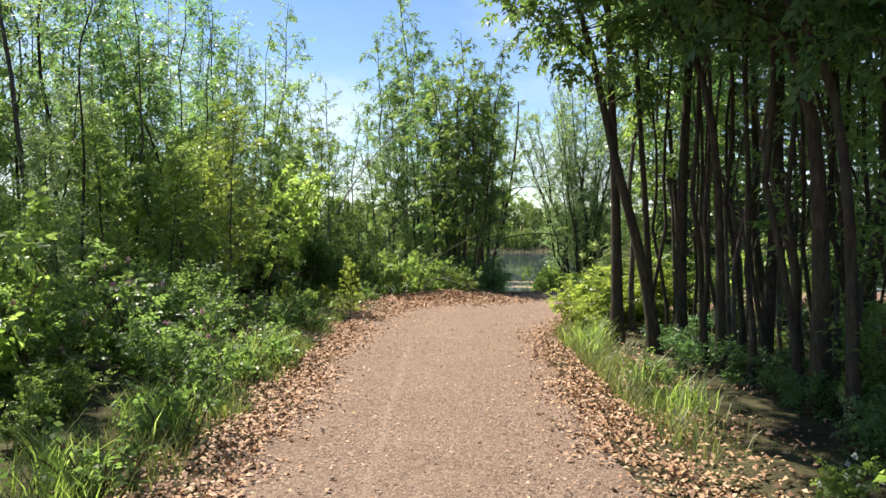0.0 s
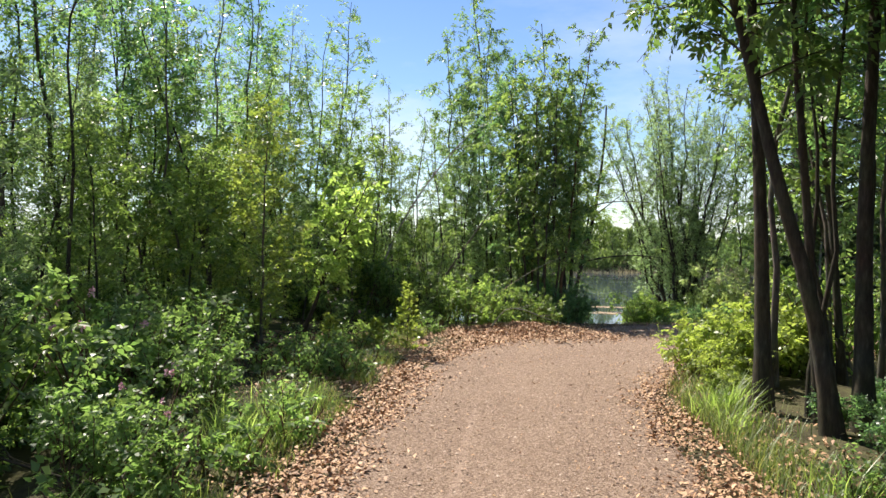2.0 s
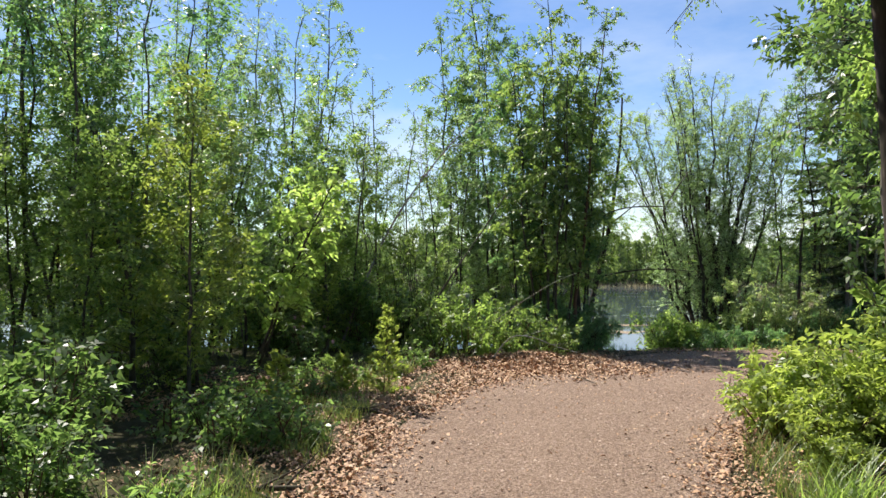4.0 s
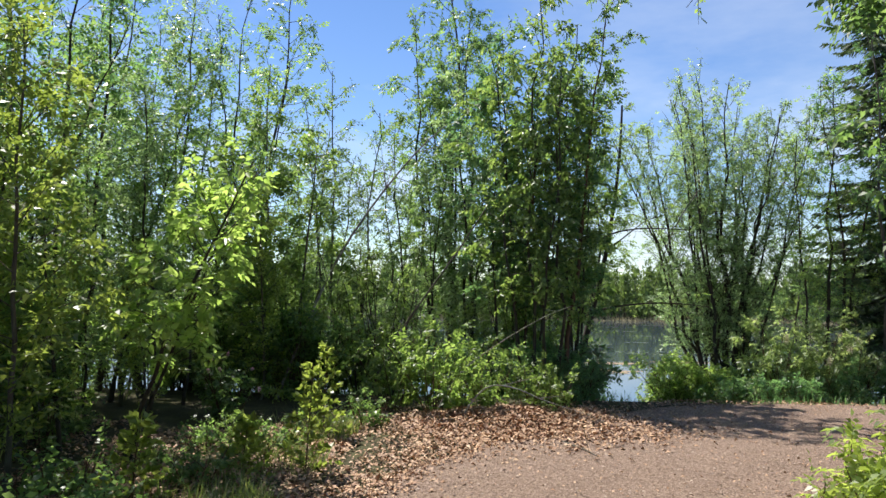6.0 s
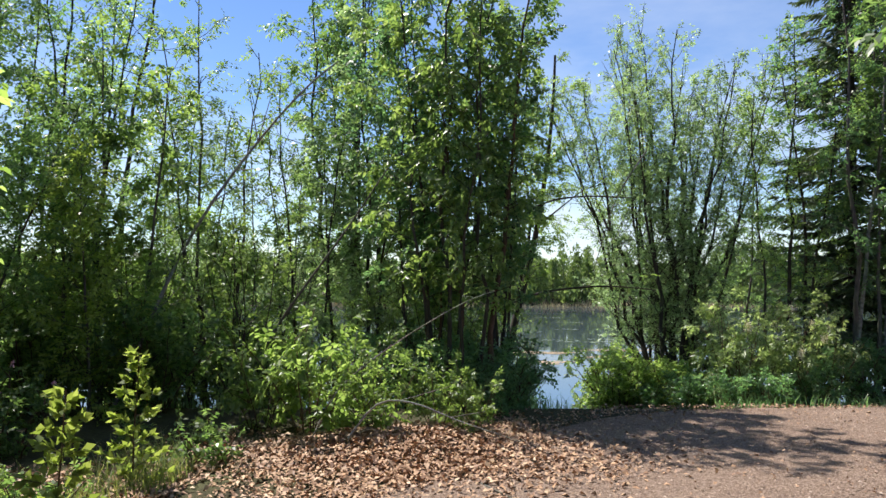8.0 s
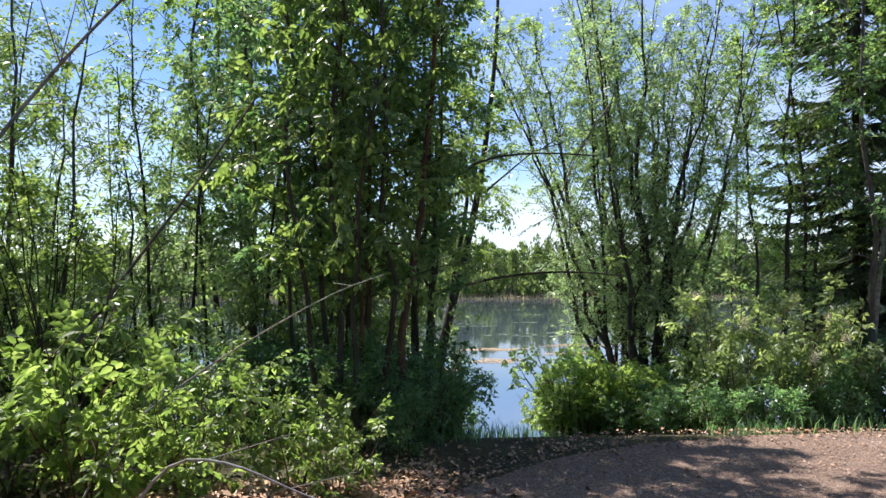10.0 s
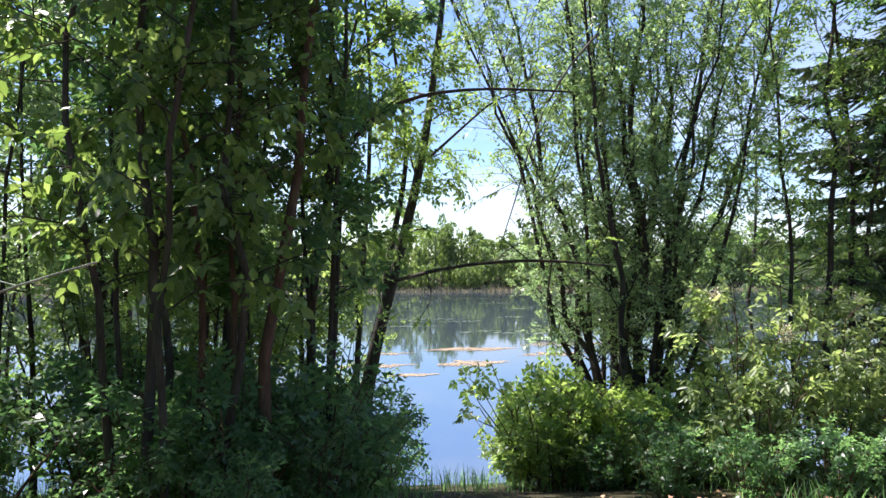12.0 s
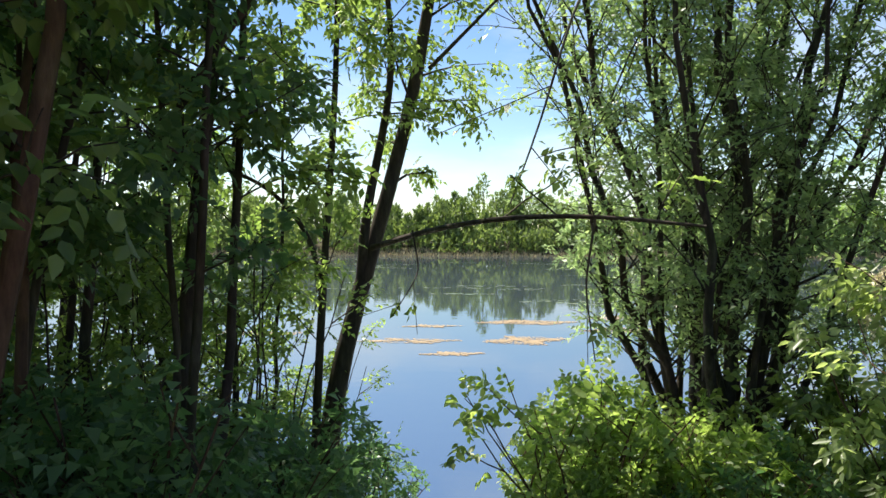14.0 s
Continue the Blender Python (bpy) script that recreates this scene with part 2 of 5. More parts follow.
# ---- shape of the land ----
WATER_Z = -0.95
LEFT_EDGE = [(-1.6, -14), (-1.55, -5), (-1.45, 2), (-1.40, 7), (-1.40, 10), (-1.30, 12.4), (-0.75, 14.3), (0.25, 15.6), (1.0, 16.7), (1.7, 17.7), (2.9, 18.3), (6, 18.7), (10, 19.0), (18, 20.2)]
RIGHT_EDGE = [(1.35, -14), (1.3, -5), (1.25, 2), (1.25, 7), (1.35, 9.5), (1.6, 11.0), (2.2, 12.1), (3.0, 12.9), (4.0, 13.6), (5.2, 14.3), (6.4, 14.8), (8, 15.3), (11, 15.9), (18, 17.2)]


def smooth(a, b, v):
    u = np.clip((v - a) / (b - a), 0, 1)
    return u * u * (3 - 2 * u)


def wave(x, y, s):
    return (np.sin(x * 1.7 * s + 1.3 * np.sin(y * 0.9 * s)) + np.sin(y * 1.9 * s + 0.7 + 1.1 * np.sin(x * 1.2 * s))) * 0.5


def height(x, y):
    """Height of the ground: level along the trail, falling to the pond, rising again on the far bank."""
    x, y = np.asarray(x, float), np.asarray(y, float)
    shore = 22.4 + 0.35 * np.sin(x * 0.9) + 0.012 * x * x * (np.abs(x) < 30)
    near = -np.clip((y - 18.3) / (22.4 - 18.3), 0, 1.9) ** 1.15 * 0.95
    far = smooth(78, 96, y) * 3.0
    side = smooth(60, 85, np.abs(x)) * 3.0 * (y > 18)
    off = np.clip(np.abs(x + 0.1) - 1.6, 0, 3) * (y < 13)
    rough = 0.05 * wave(x, y, 1.3) * np.clip(off, 0, 1) + 0.03 * wave(x + 3, y, 3.1) * np.clip(off, 0, 1)
    bank = 0.16 * np.exp(-((x - 0.1) ** 2 / 0.9 + (y - 16.2) ** 2 / 0.35)) + 0.06 * smooth(0.0, 0.7, off) - 0.10 * smooth(0.9, 3.0, off)
    z = near + far + side + rough + bank
    return np.minimum(z, 0.15 + 0.0 * x + 0.2 * (y < 30))


def gz(x, y):
    return float(height(x, y))


def mesh_object(name, verts, faces, material, parent=None, smooth_shade=False):
    me = bpy.data.meshes.new(name)
    verts = np.asarray(verts, np.float32)
    faces = np.asarray(faces, np.int32)
    k = faces.shape[1]
    me.vertices.add(len(verts))
    me.vertices.foreach_set("co", verts.ravel())
    me.loops.add(faces.size)
    me.loops.foreach_set("vertex_index", faces.ravel())
    me.polygons.add(len(faces))
    me.polygons.foreach_set("loop_start", np.arange(0, faces.size, k, dtype=np.int32))
    me.polygons.foreach_set("loop_total", np.full(len(faces), k, np.int32))
    if smooth_shade:
        me.polygons.foreach_set("use_smooth", np.ones(len(faces), bool))
    me.materials.append(material)
    me.update(calc_edges=True)
    me.validate()
    ob = new(name, me)
    if parent is not None:
        ob.parent = parent
    return ob


def sheet(xs, ys, zfun):
    X, Y = np.meshgrid(xs, ys)
    v = np.stack([X, Y, zfun(X, Y)], -1).reshape(-1, 3)
    a, b = len(ys), len(xs)
    i = (np.arange(a - 1)[:, None] * b + np.arange(b - 1)[None, :]).ravel()
    return v, np.stack([i, i + 1, i + b + 1, i + b], -1)


xs = np.concatenate([-np.geomspace(3000, 16, 26), np.linspace(-15.7, 15.7, 110), np.geomspace(16, 3000, 26)])
ys = np.concatenate([-np.geomspace(3000, 15, 22), np.linspace(-14.5, 26, 140), np.linspace(28, 100, 30), np.geomspace(106, 3000, 18)])
v, f = sheet(xs, ys, height)
ground = tagged(mesh_object("ground", v, f, SOIL, smooth_shade=True), "dark woodland soil sloping down to the pond", "ground", kind="structure")


def resample(pts, n):
    p = np.array(pts, float)
    d = np.r_[0, np.cumsum(np.hypot(*np.diff(p, axis=0).T))]
    u = np.linspace(0, d[-1], n)
    q = np.stack([np.interp(u, d, p[:, k]) for k in (0, 1)], -1)
    for _ in range(12):
        q[1:-1] = 0.5 * q[1:-1] + 0.25 * (q[2:] + q[:-2])
    return q


EL, ER = resample(LEFT_EDGE, 200), resample(RIGHT_EDGE, 200)
cols = np.linspace(0, 1, 28)
wob_l = 0.05 * wave(EL[:, 1] * 1.2, EL[:, 0], 2.0)
wob_r = 0.05 * wave(ER[:, 1] * 1.1 + 5, ER[:, 0], 2.0)
L2, R2 = EL + np.stack([wob_l, 0 * wob_l], -1), ER + np.stack([wob_r, 0 * wob_r], -1)
P = L2[:, None, :] * (1 - cols)[None, :, None] + R2[:, None, :] * cols[None, :, None]
edge = np.minimum(cols, 1 - cols)
lift = np.where(edge < 0.01, -0.05, 0.012 + 0.02 * np.minimum(edge * 6, 1))
rut = -0.012 * (np.exp(-((cols - 0.3) / 0.07) ** 2) + np.exp(-((cols - 0.72) / 0.07) ** 2))
PZ = height(P[..., 0], P[..., 1]) + (lift + rut)[None, :] + 0.006 * wave(P[..., 0], P[..., 1], 4.0)
v = np.concatenate([P, PZ[..., None]], -1).reshape(-1, 3)
i = (np.arange(199)[:, None] * 28 + np.arange(27)[None, :]).ravel()
trail = tagged(mesh_object("path", v, np.stack([i, i + 1, i + 29, i + 28], -1), GRAVEL, smooth_shade=True), "pinkish brown gravel walking trail, dry and sunlit", "path", kind="structure")


def inside_path(x, y):
    """Signed share across the trail: 0 at its left edge, 1 at its right edge."""
    d = (x[:, None] - EL[None, :, 0]) ** 2 + (y[:, None] - EL[None, :, 1]) ** 2
    e = (x[:, None] - ER[None, :, 0]) ** 2 + (y[:, None] - ER[None, :, 1]) ** 2
    k = np.argmin(d, 1), np.argmin(e, 1)
    a, b = EL[k[0]], ER[k[1]]
    ab = b - a
    q = np.stack([x, y], -1) - a
    return np.sum(q * ab, 1) / np.maximum(np.sum(ab * ab, 1), 0.01), np.sqrt(np.min(d, 1)), np.sqrt(np.min(e, 1))


v, f = sheet(np.linspace(-88, 98, 60), np.linspace(20.5, 95, 40), lambda X, Y: WATER_Z + 0 * X)
water = tagged(mesh_object("water", v, f, WATER, smooth_shade=True), "calm dark pond water mirroring sky and trees", "water", kind="structure")


# ---- plants: builders ----
class Bag:
    """Collects quads for one mesh."""

    def __init__(self, tri=False, full=False):
        self.v, self.f, self.n, self.tri, self.full = [], [], 0, tri, full

    def add(self, v, f):
        self.v.append(np.asarray(v, float).reshape(-1, 3))
        self.f.append(np.asarray(f, int) + self.n)
        self.n += len(self.v[-1])

    def tube(self, pts, r0, r1, sides=6, power=1.0, flare=0.0):
        p = np.asarray(pts, float)
        n = len(p)
        t = np.gradient(p, axis=0)
        t /= np.linalg.norm(t, axis=1, keepdims=True) + 1e-9
        up = np.where(np.abs(t[:, 2:3]) > 0.9, np.array([[1.0, 0, 0]]), np.array([[0, 0, 1.0]]))
        a = np.cross(t, up)
        a /= np.linalg.norm(a, axis=1, keepdims=True) + 1e-9
        b = np.cross(t, a)
        u = np.linspace(0, 1, n)
        r = r0 + (r1 - r0) * u ** power + flare * np.exp(-u * 25)
        ang = np.arange(sides) * 2 * np.pi / sides
        ring = a[:, None] * np.cos(ang)[None, :, None] + b[:, None] * np.sin(ang)[None, :, None]
        v = p[:, None] + ring * r[:, None, None]
        i, j = np.meshgrid(np.arange(n - 1), np.arange(sides), indexing="ij")
        k = (j + 1) % sides
        self.add(v, np.stack([i * sides + j, i * sides + k, (i + 1) * sides + k, (i + 1) * sides + j], -1).reshape(-1, 4))

    def leaves(self, P, D, L, W, rng, fold=0.16):
        """Pointed leaves: base at P, along D."""
        n = len(P)
        D = D / (np.linalg.norm(D, axis=1, keepdims=True) + 1e-9)
        S = np.cross(D, rng.normal(size=(n, 3)))
        S /= np.linalg.norm(S, axis=1, keepdims=True) + 1e-9
        N = np.cross(D, S)
        L, W = np.broadcast_to(L, n)[:, None], np.broadcast_to(W, n)[:, None]
        if self.tri:
            v = np.stack([P + D * L * 0.25 + S * W, P + D * L, P - N * L * fold - S * W], 1)
            self.add(v, np.arange(n * 3).reshape(-1, 3))
            return
        mid = P + D * L * 0.42 + N * L * fold
        v = np.stack([P, mid + S * W, P + D * L, mid - S * W], 1)
        self.add(v, np.arange(n * 4).reshape(-1, 4))

    def sprigs(self, P, A, m, length, L, W, droop, rng):
        """Leafy shoots: m leaves in two rows along an axis A from P, lying flat."""
        n = len(P)
        A = A / (np.linalg.norm(A, axis=1, keepdims=True) + 1e-9)
        U = np.array([0, 0, 1.0]) + rng.normal(0, 0.45, (n, 3))
        B = np.cross(A, U)
        B /= np.linalg.norm(B, axis=1, keepdims=True) + 1e-9
        N = np.cross(B, A)
        t = (np.arange(m) + 0.6) / m
        sign = np.where(np.arange(m) % 2, -1.0, 1.0)
        sign[-1] = 0.0
        ln = length * rng.uniform(0.6, 1.3, (n, 1, 1))
        pos = P[:, None] + A[:, None] * t[None, :, None] * ln - np.array([0, 0, 1.0]) * (droop * t ** 2)[None, :, None] * ln
        d = A[:, None] * (0.55 + 0.5 * (sign == 0))[None, :, None] + B[:, None] * sign[None, :, None] * 0.85 + rng.normal(0, 0.22, (n, m, 3)) - np.array([0, 0, 0.25 + droop])
        d /= np.linalg.norm(d, axis=2, keepdims=True)
        nn = N[:, None] + rng.normal(0, 0.3, (n, m, 3))
        S = np.cross(d, nn)
        S /= np.linalg.norm(S, axis=2, keepdims=True) + 1e-9
        F = np.cross(S, d)
        size = rng.uniform(0.65, 1.2, (n, m, 1)) * (0.7 + 0.5 * np.sin(math.pi * (0.15 + 0.8 * t)))[None, :, None]
        l, w = L * size, W * size
        if self.tri:
            v = np.stack([pos + d * l * 0.3 + S * w, pos + d * l, pos + d * l * 0.1 - S * w + F * l * 0.06], 2).reshape(-1, 3)
            self.add(v, np.arange(len(v)).reshape(-1, 3))
            return
        if self.full:
            tip, a, b = pos + d * l - F * l * 0.1, pos + d * l * 0.28 + F * l * 0.06, pos + d * l * 0.62 + F * l * 0.05
            v = np.stack([pos, a + S * w, b + S * w * 0.85, tip, b - S * w * 0.85, a - S * w], 2).reshape(-1, 3)
            k = np.arange(len(v) // 6)[:, None] * 6
            self.add(v, np.concatenate([k + np.array([0, 1, 2, 3]), k + np.array([0, 3, 4, 5])]))
            return
        mid = pos + d * l * 0.42 + F * l * 0.1
        v = np.stack([pos, mid + S * w, pos + d * l - F * l * 0.08, mid - S * w], 2).reshape(-1, 3)
        self.add(v, np.arange(len(v)).reshape(-1, 4))

    def make(self, name, material, parent=None, smooth_shade=False):
        return mesh_object(name, np.concatenate(self.v), np.concatenate(self.f), material, parent, smooth_shade)


def curve_pts(ctrl, n):
    """A smooth line through the control points."""
    c = np.array(ctrl, float)
    u = np.linspace(0, 1, len(c))
    q = np.stack([np.interp(np.linspace(0, 1, n), u, c[:, k]) for k in range(3)], -1)
    for _ in range(max(1, n // 5)):
        q[1:-1] = 0.5 * q[1:-1] + 0.25 * (q[2:] + q[:-2])
    return q


def stem_line(rng, H, lean=(0, 0), wobble=0.03, n=12, base=(0, 0)):
    z = np.linspace(-0.12, H, n)
    u = np.clip(z / H, 0, 1)
    w = np.cumsum(rng.normal(0, wobble * H / n * 2.2, (n, 2)), 0)
    w -= w[0]
    x = base[0] + lean[0] * u ** 1.2 + w[:, 0]
    y = base[1] + lean[1] * u ** 1.2 + w[:, 1]
    return np.stack([x, y, z], -1)


def grow(rng, wood, crown, line, r0, limbs, f0, spread, shape, rise, leaf_n, leaf_l, leaf_w, droop, twigs=4, spray=0.05, limb_r=0.22):
    """Limbs and twigs along one stem, and leaves along the outer twigs."""
    H = line[-1, 2] - line[0, 2]
    ends, tips = [], []
    for i in range(limbs):
        u = f0 + (0.985 - f0) * ((i + rng.random()) / limbs)
        k = u * (len(line) - 1)
        p0 = line[int(k)] + (line[min(int(k) + 1, len(line) - 1)] - line[int(k)]) * (k % 1)
        az = i * 2.39996 + rng.normal(0, 0.35)
        s = (u - f0) / (1 - f0)
        ln = spread * shape(s) * rng.uniform(0.65, 1.2)
        el = rise + rng.normal(0, 0.15) + 0.5 * s
        d = np.array([math.cos(az) * math.cos(el), math.sin(az) * math.cos(el), math.sin(el)])
        t = np.linspace(0, 1, 4)[:, None]
        q = p0 + d * ln * t + np.array([0, 0, 1]) * (0.16 * ln * t ** 2 - droop * ln * t ** 2) + np.cumsum(rng.normal(0, 0.025 * ln, (4, 3)), 0) * (t > 0)
        wood.tube(q, max(0.006, r0 * limb_r * (1.1 - 0.7 * u)), 0.003, 3)
        ends.append((q, ln))
        for _ in range(twigs):
            a = rng.uniform(0.3, 0.95) * 3
            b = q[int(a)] + (q[min(3, int(a) + 1)] - q[int(a)]) * (a % 1)
            e = d + rng.normal(0, 0.6, 3)
            e /= np.linalg.norm(e)
            tl = ln * rng.uniform(0.25, 0.5)
            g = b + e * tl * np.linspace(0, 1, 3)[:, None] - np.array([0, 0, droop * 0.8]) * tl * np.linspace(0, 1, 3)[:, None] ** 2
            wood.tube(g, 0.004, 0.002, 3)
            ends.append((g, tl * 1.5))
    w = np.array([e[1] for e in ends])
    cnt = rng.multinomial(leaf_n, w / w.sum())
    m = 7
    for (q, _), c in zip(ends, cnt):
        c = int(round(c / m + rng.uniform(-0.35, 0.35)))
        if c < 1:
            continue
        k = len(q) - 1
        a = rng.uniform(0.12, 1.0, c) ** 0.75 * k * 0.999
        i0 = a.astype(int)
        p = q[i0] + (q[i0 + 1] - q[i0]) * (a % 1)[:, None]
        along = q[-1] - q[0]
        along = along / (np.linalg.norm(along) + 1e-9)
        d = along * 0.7 + rng.normal(0, 0.65, (c, 3)) + np.array([0, 0, -0.05 - droop])
        crown.sprigs(p + rng.normal(0, spray * 0.5, (c, 3)), d, m, leaf_l * 2.5, leaf_l, leaf_w * 0.9, droop * 0.6, rng)


ROUND = lambda s: 0.35 + 0.65 * math.sin(math.pi * min(1, 0.12 + s * 0.88)) ** 0.8
CONE = lambda s: 1.0 - 0.8 * s
VASE = lambda s: 0.55 + 0.45 * math.sin(math.pi * s)


def plant(name, seed, stems, bark, leaf, limbs=14, f0=0.2, spread=1.0, shape=ROUND, rise=0.35, leaf_n=3000, leaf_l=0.07, leaf_w=0.018,
          droop=0.1, twigs=4, spray=0.05, label="", category="tree", group="", stem_name="trunk", sides=7, split=True, tri=False, full=False):
    """A tree or shrub: an Empty at its foot, its stems, its branches and its crown of leaves. stems: (line, foot radius, tip radius)."""
    rng = np.random.default_rng(seed)
    root = tagged(new(name), label, category, group)
    wood, crown, joined = Bag(), Bag(tri, full), Bag()
    total = sum(s[0][-1, 2] for s in stems)
    for line, r0, r1 in stems:
        bag = Bag() if split else joined
        bag.tube(line, r0, r1, sides, 0.8, r0 * 0.45)
        if split:
            made = bag.make(stem_name, bark, root, True)
        share = line[-1, 2] / total
        grow(rng, wood, crown, line, r0, limbs, f0, spread, shape, rise, int(leaf_n * share), leaf_l, leaf_w, droop, twigs, spray)
    if not split:
        tagged(joined.make(stem_name, bark, root, True), kind="stuff")
    tagged(wood.make("branchwork", bark, made if split and len(stems) == 1 else root), kind="stuff")
    crown.make("crown" if category == "tree" else "foliage", leaf, root)
    return root


USED = set()


def put(proto, x, y, scale=1.0, turn=0.0, sink=0.03, tall=1.0):
    """The first call moves the thing itself, the next ones copy it."""
    m = Matrix.LocRotScale((x, y, gz(x, y) - sink), Euler((0, 0, turn)), (scale, scale, scale * tall))
    if proto.name in USED:
        return copy_thing(proto, m)
    USED.add(proto.name)
    proto.matrix_basis = m
    return proto


R = np.random.default_rng(11)

# ---- kinds of woodland tree ----
THICKET = "slender trees of the woodland"


def young_tree(seed, H, r, leaf, bark, label, leaf_n=3600, f0=0.18, spread=0.95, leaf_l=0.085, leaf_w=0.022, shape=ROUND, limbs=30, droop=0.15, name="young_tree", lean=0.5, tri=True):
    rng = np.random.default_rng(seed)
    line = stem_line(rng, H, rng.normal(0, lean, 2), 0.05)
    return plant(name, seed, [(line, r, 0.008)], bark, leaf, limbs, f0, spread, shape, 0.45, leaf_n, leaf_l, leaf_w, droop, 2, 0.09, label, "tree", THICKET, tri=tri)


EDGE = [
    young_tree(1, 4.6, 0.034, LEAF_FRESH, BARK_DARK, "bushy young alder with fresh green leaves beside the trail", 4700, 0.10, 0.85, leaf_l=0.085, leaf_w=0.026, limbs=34),
    young_tree(2, 4.0, 0.03, LEAF_YELLOW, BARK_GREY, "bushy young tree with bright yellow-green leaves", 4400, 0.10, 0.8, leaf_l=0.085, leaf_w=0.024, limbs=34),
    young_tree(3, 5.2, 0.035, LEAF_ALDER, BARK_DARK, "leafy young alder with thin dark stem", 4800, 0.12, 0.9, leaf_l=0.08, leaf_w=0.024, limbs=34),
    young_tree(12, 5.6, 0.036, LEAF_WILLOW, BARK_DARK, "slim young willow with narrow grey-green leaves", 4800, 0.2, 0.8, leaf_l=0.085, leaf_w=0.016, limbs=34),
]
TALL = [
    young_tree(4, 7.6, 0.05, LEAF_ALDER, BARK_DARK, "tall thin alder with sparse green crown", 3500, 0.2, 0.95, leaf_l=0.09, leaf_w=0.025),
    young_tree(5, 8.4, 0.055, LEAF_WILLOW, BARK_GREY, "tall thin willow with grey-green leaves", 3500, 0.28, 1.0, leaf_l=0.09, leaf_w=0.018),
    young_tree(6, 6.8, 0.045, LEAF_FRESH, BARK_DARK, "tall thin tree with fresh green leaves", 3500, 0.16, 0.95, leaf_l=0.085, leaf_w=0.025),
    young_tree(7, 9.0, 0.06, LEAF_DEEP, BARK_DARK, "tall dark-stemmed alder with deep green crown", 3500, 0.25, 1.1, leaf_l=0.09, leaf_w=0.026),
]
SHADE = [
    young_tree(8, 9.2, 0.075, LEAF_DEEP, BARK_DARK, "dark tree trunk with high deep green crown", 3100, 0.36, 1.25, leaf_l=0.1, leaf_w=0.028),
    young_tree(9, 8.6, 0.05, LEAF_ALDER, BARK_GREY, "thin grey woodland tree with high crown", 2900, 0.34, 1.1, leaf_l=0.1, leaf_w=0.027),
    young_tree(10, 7.4, 0.032, LEAF_DEEP, BARK_GREY, "thin grey pole tree in the shaded wood", 2900, 0.3, 0.95, leaf_l=0.095, leaf_w=0.026),
    young_tree(13, 6.6, 0.026, LEAF_ALDER, BARK_DARK, "thin leaning pole tree in the shaded wood", 2600, 0.12, 0.85, leaf_l=0.095, leaf_w=0.026, lean=0.8),
]


def scatter(protos, n, x0, x1, y0, y1, gap, keep=lambda x, y: True, s=(0.85, 1.15), tall=lambda x, y: 1.0, taken=None):
    taken = [] if taken is None else taken
    made = tries = 0
    while made < n and tries < n * 60:
        tries += 1
        x, y = R.uniform(x0, x1), R.uniform(y0, y1)
        if not keep(x, y) or any((x - a) ** 2 + (y - b) ** 2 < gap * gap for a, b in taken):
            continue
        taken.append((x, y))
        put(protos[int(R.integers(len(protos)))], x, y, R.uniform(*s), R.uniform(0, 6.28), 0.03, tall(x, y))
        made += 1
    return taken


# woodland on the left of the trail
for x, y, s in [(-4.9, 20.7, 0.9), (-4.2, 21.7, 0.72), (-5.6, 18.2, 0.9)]:
    put(TALL[2], x, y, s, x * 3)
for k, (x, y, s) in enumerate([(-3.6, 12.2, 0.85), (-4.2, 13.9, 0.7), (-4.5, 12.9, 1.0), (-4.3, 11.3, 0.9), (-5.6, 14.7, 0.9), (-4.6, 10.2, 0.9), (-4.4, 15.9, 0.6), (-4.6, 16.4, 0.8)]):
    put(EDGE[[1, 0, 2, 0, 2, 0, 1, 3][k]], x, y, s, k * 1.9)
for k, (x, y, s) in enumerate([(-5.4, 9.6, 0.95), (-6.0, 11.4, 0.95), (-7.0, 10.6, 0.9), (-6.6, 15.8, 0.8), (-6.2, 18.0, 0.75), (-6.4, 13.8, 0.85), (-6.3, 15.0, 0.9)]):
    put(TALL[[1, 0, 2, 0, 3, 2, 3][k]], x, y, s, k * 2.3)
low_gap = lambda x, y: not (y > 13 and x > -5.2) and not (9.5 < y < 18.5 and x > -7.2)
for k, (x, y, s) in enumerate([(-4.9, 13.4, 0.9), (-5.6, 12.4, 1.05), (-5.4, 15.2, 0.9), (-5.4, 11.2, 1.0), (-5.6, 16.0, 1.0)]):
    put(EDGE[[1, 0, 1, 0, 3][k]], x, y, s, k * 1.3)
scatter([EDGE[0], EDGE[1], EDGE[2], EDGE[1], EDGE[0], EDGE[3]], 20, -6.8, -4.4, -1.5, 16.5, 0.78, lambda x, y: not (y > 8.0 and x > -5.4) and not (y < 9.5 and x > -5.2), (0.85, 1.15))
scatter([EDGE[0], EDGE[1], EDGE[0], EDGE[3]], 12, -4.8, -3.7, 1.5, 10.0, 0.55, s=(0.42, 0.6))
scatter(TALL, 37, -11.5, -5.9, -2.0, 21.5, 0.9, low_gap, (0.9, 1.2))
for x, y, s, k in [(-6.8, 17.4, 0.9, 3), (-7.3, 16.0, 0.9, 0), (-5.6, 18.9, 0.85, 1)]:
    put(TALL[k], x, y, s, x * 2)
scatter(EDGE, 8, -5.6, -3.3, 16.5, 20.5, 0.7, s=(0.6, 0.85))
scatter(EDGE, 9, -9.5, -5.0, 12.0, 20.5, 0.8, s=(0.7, 0.95))
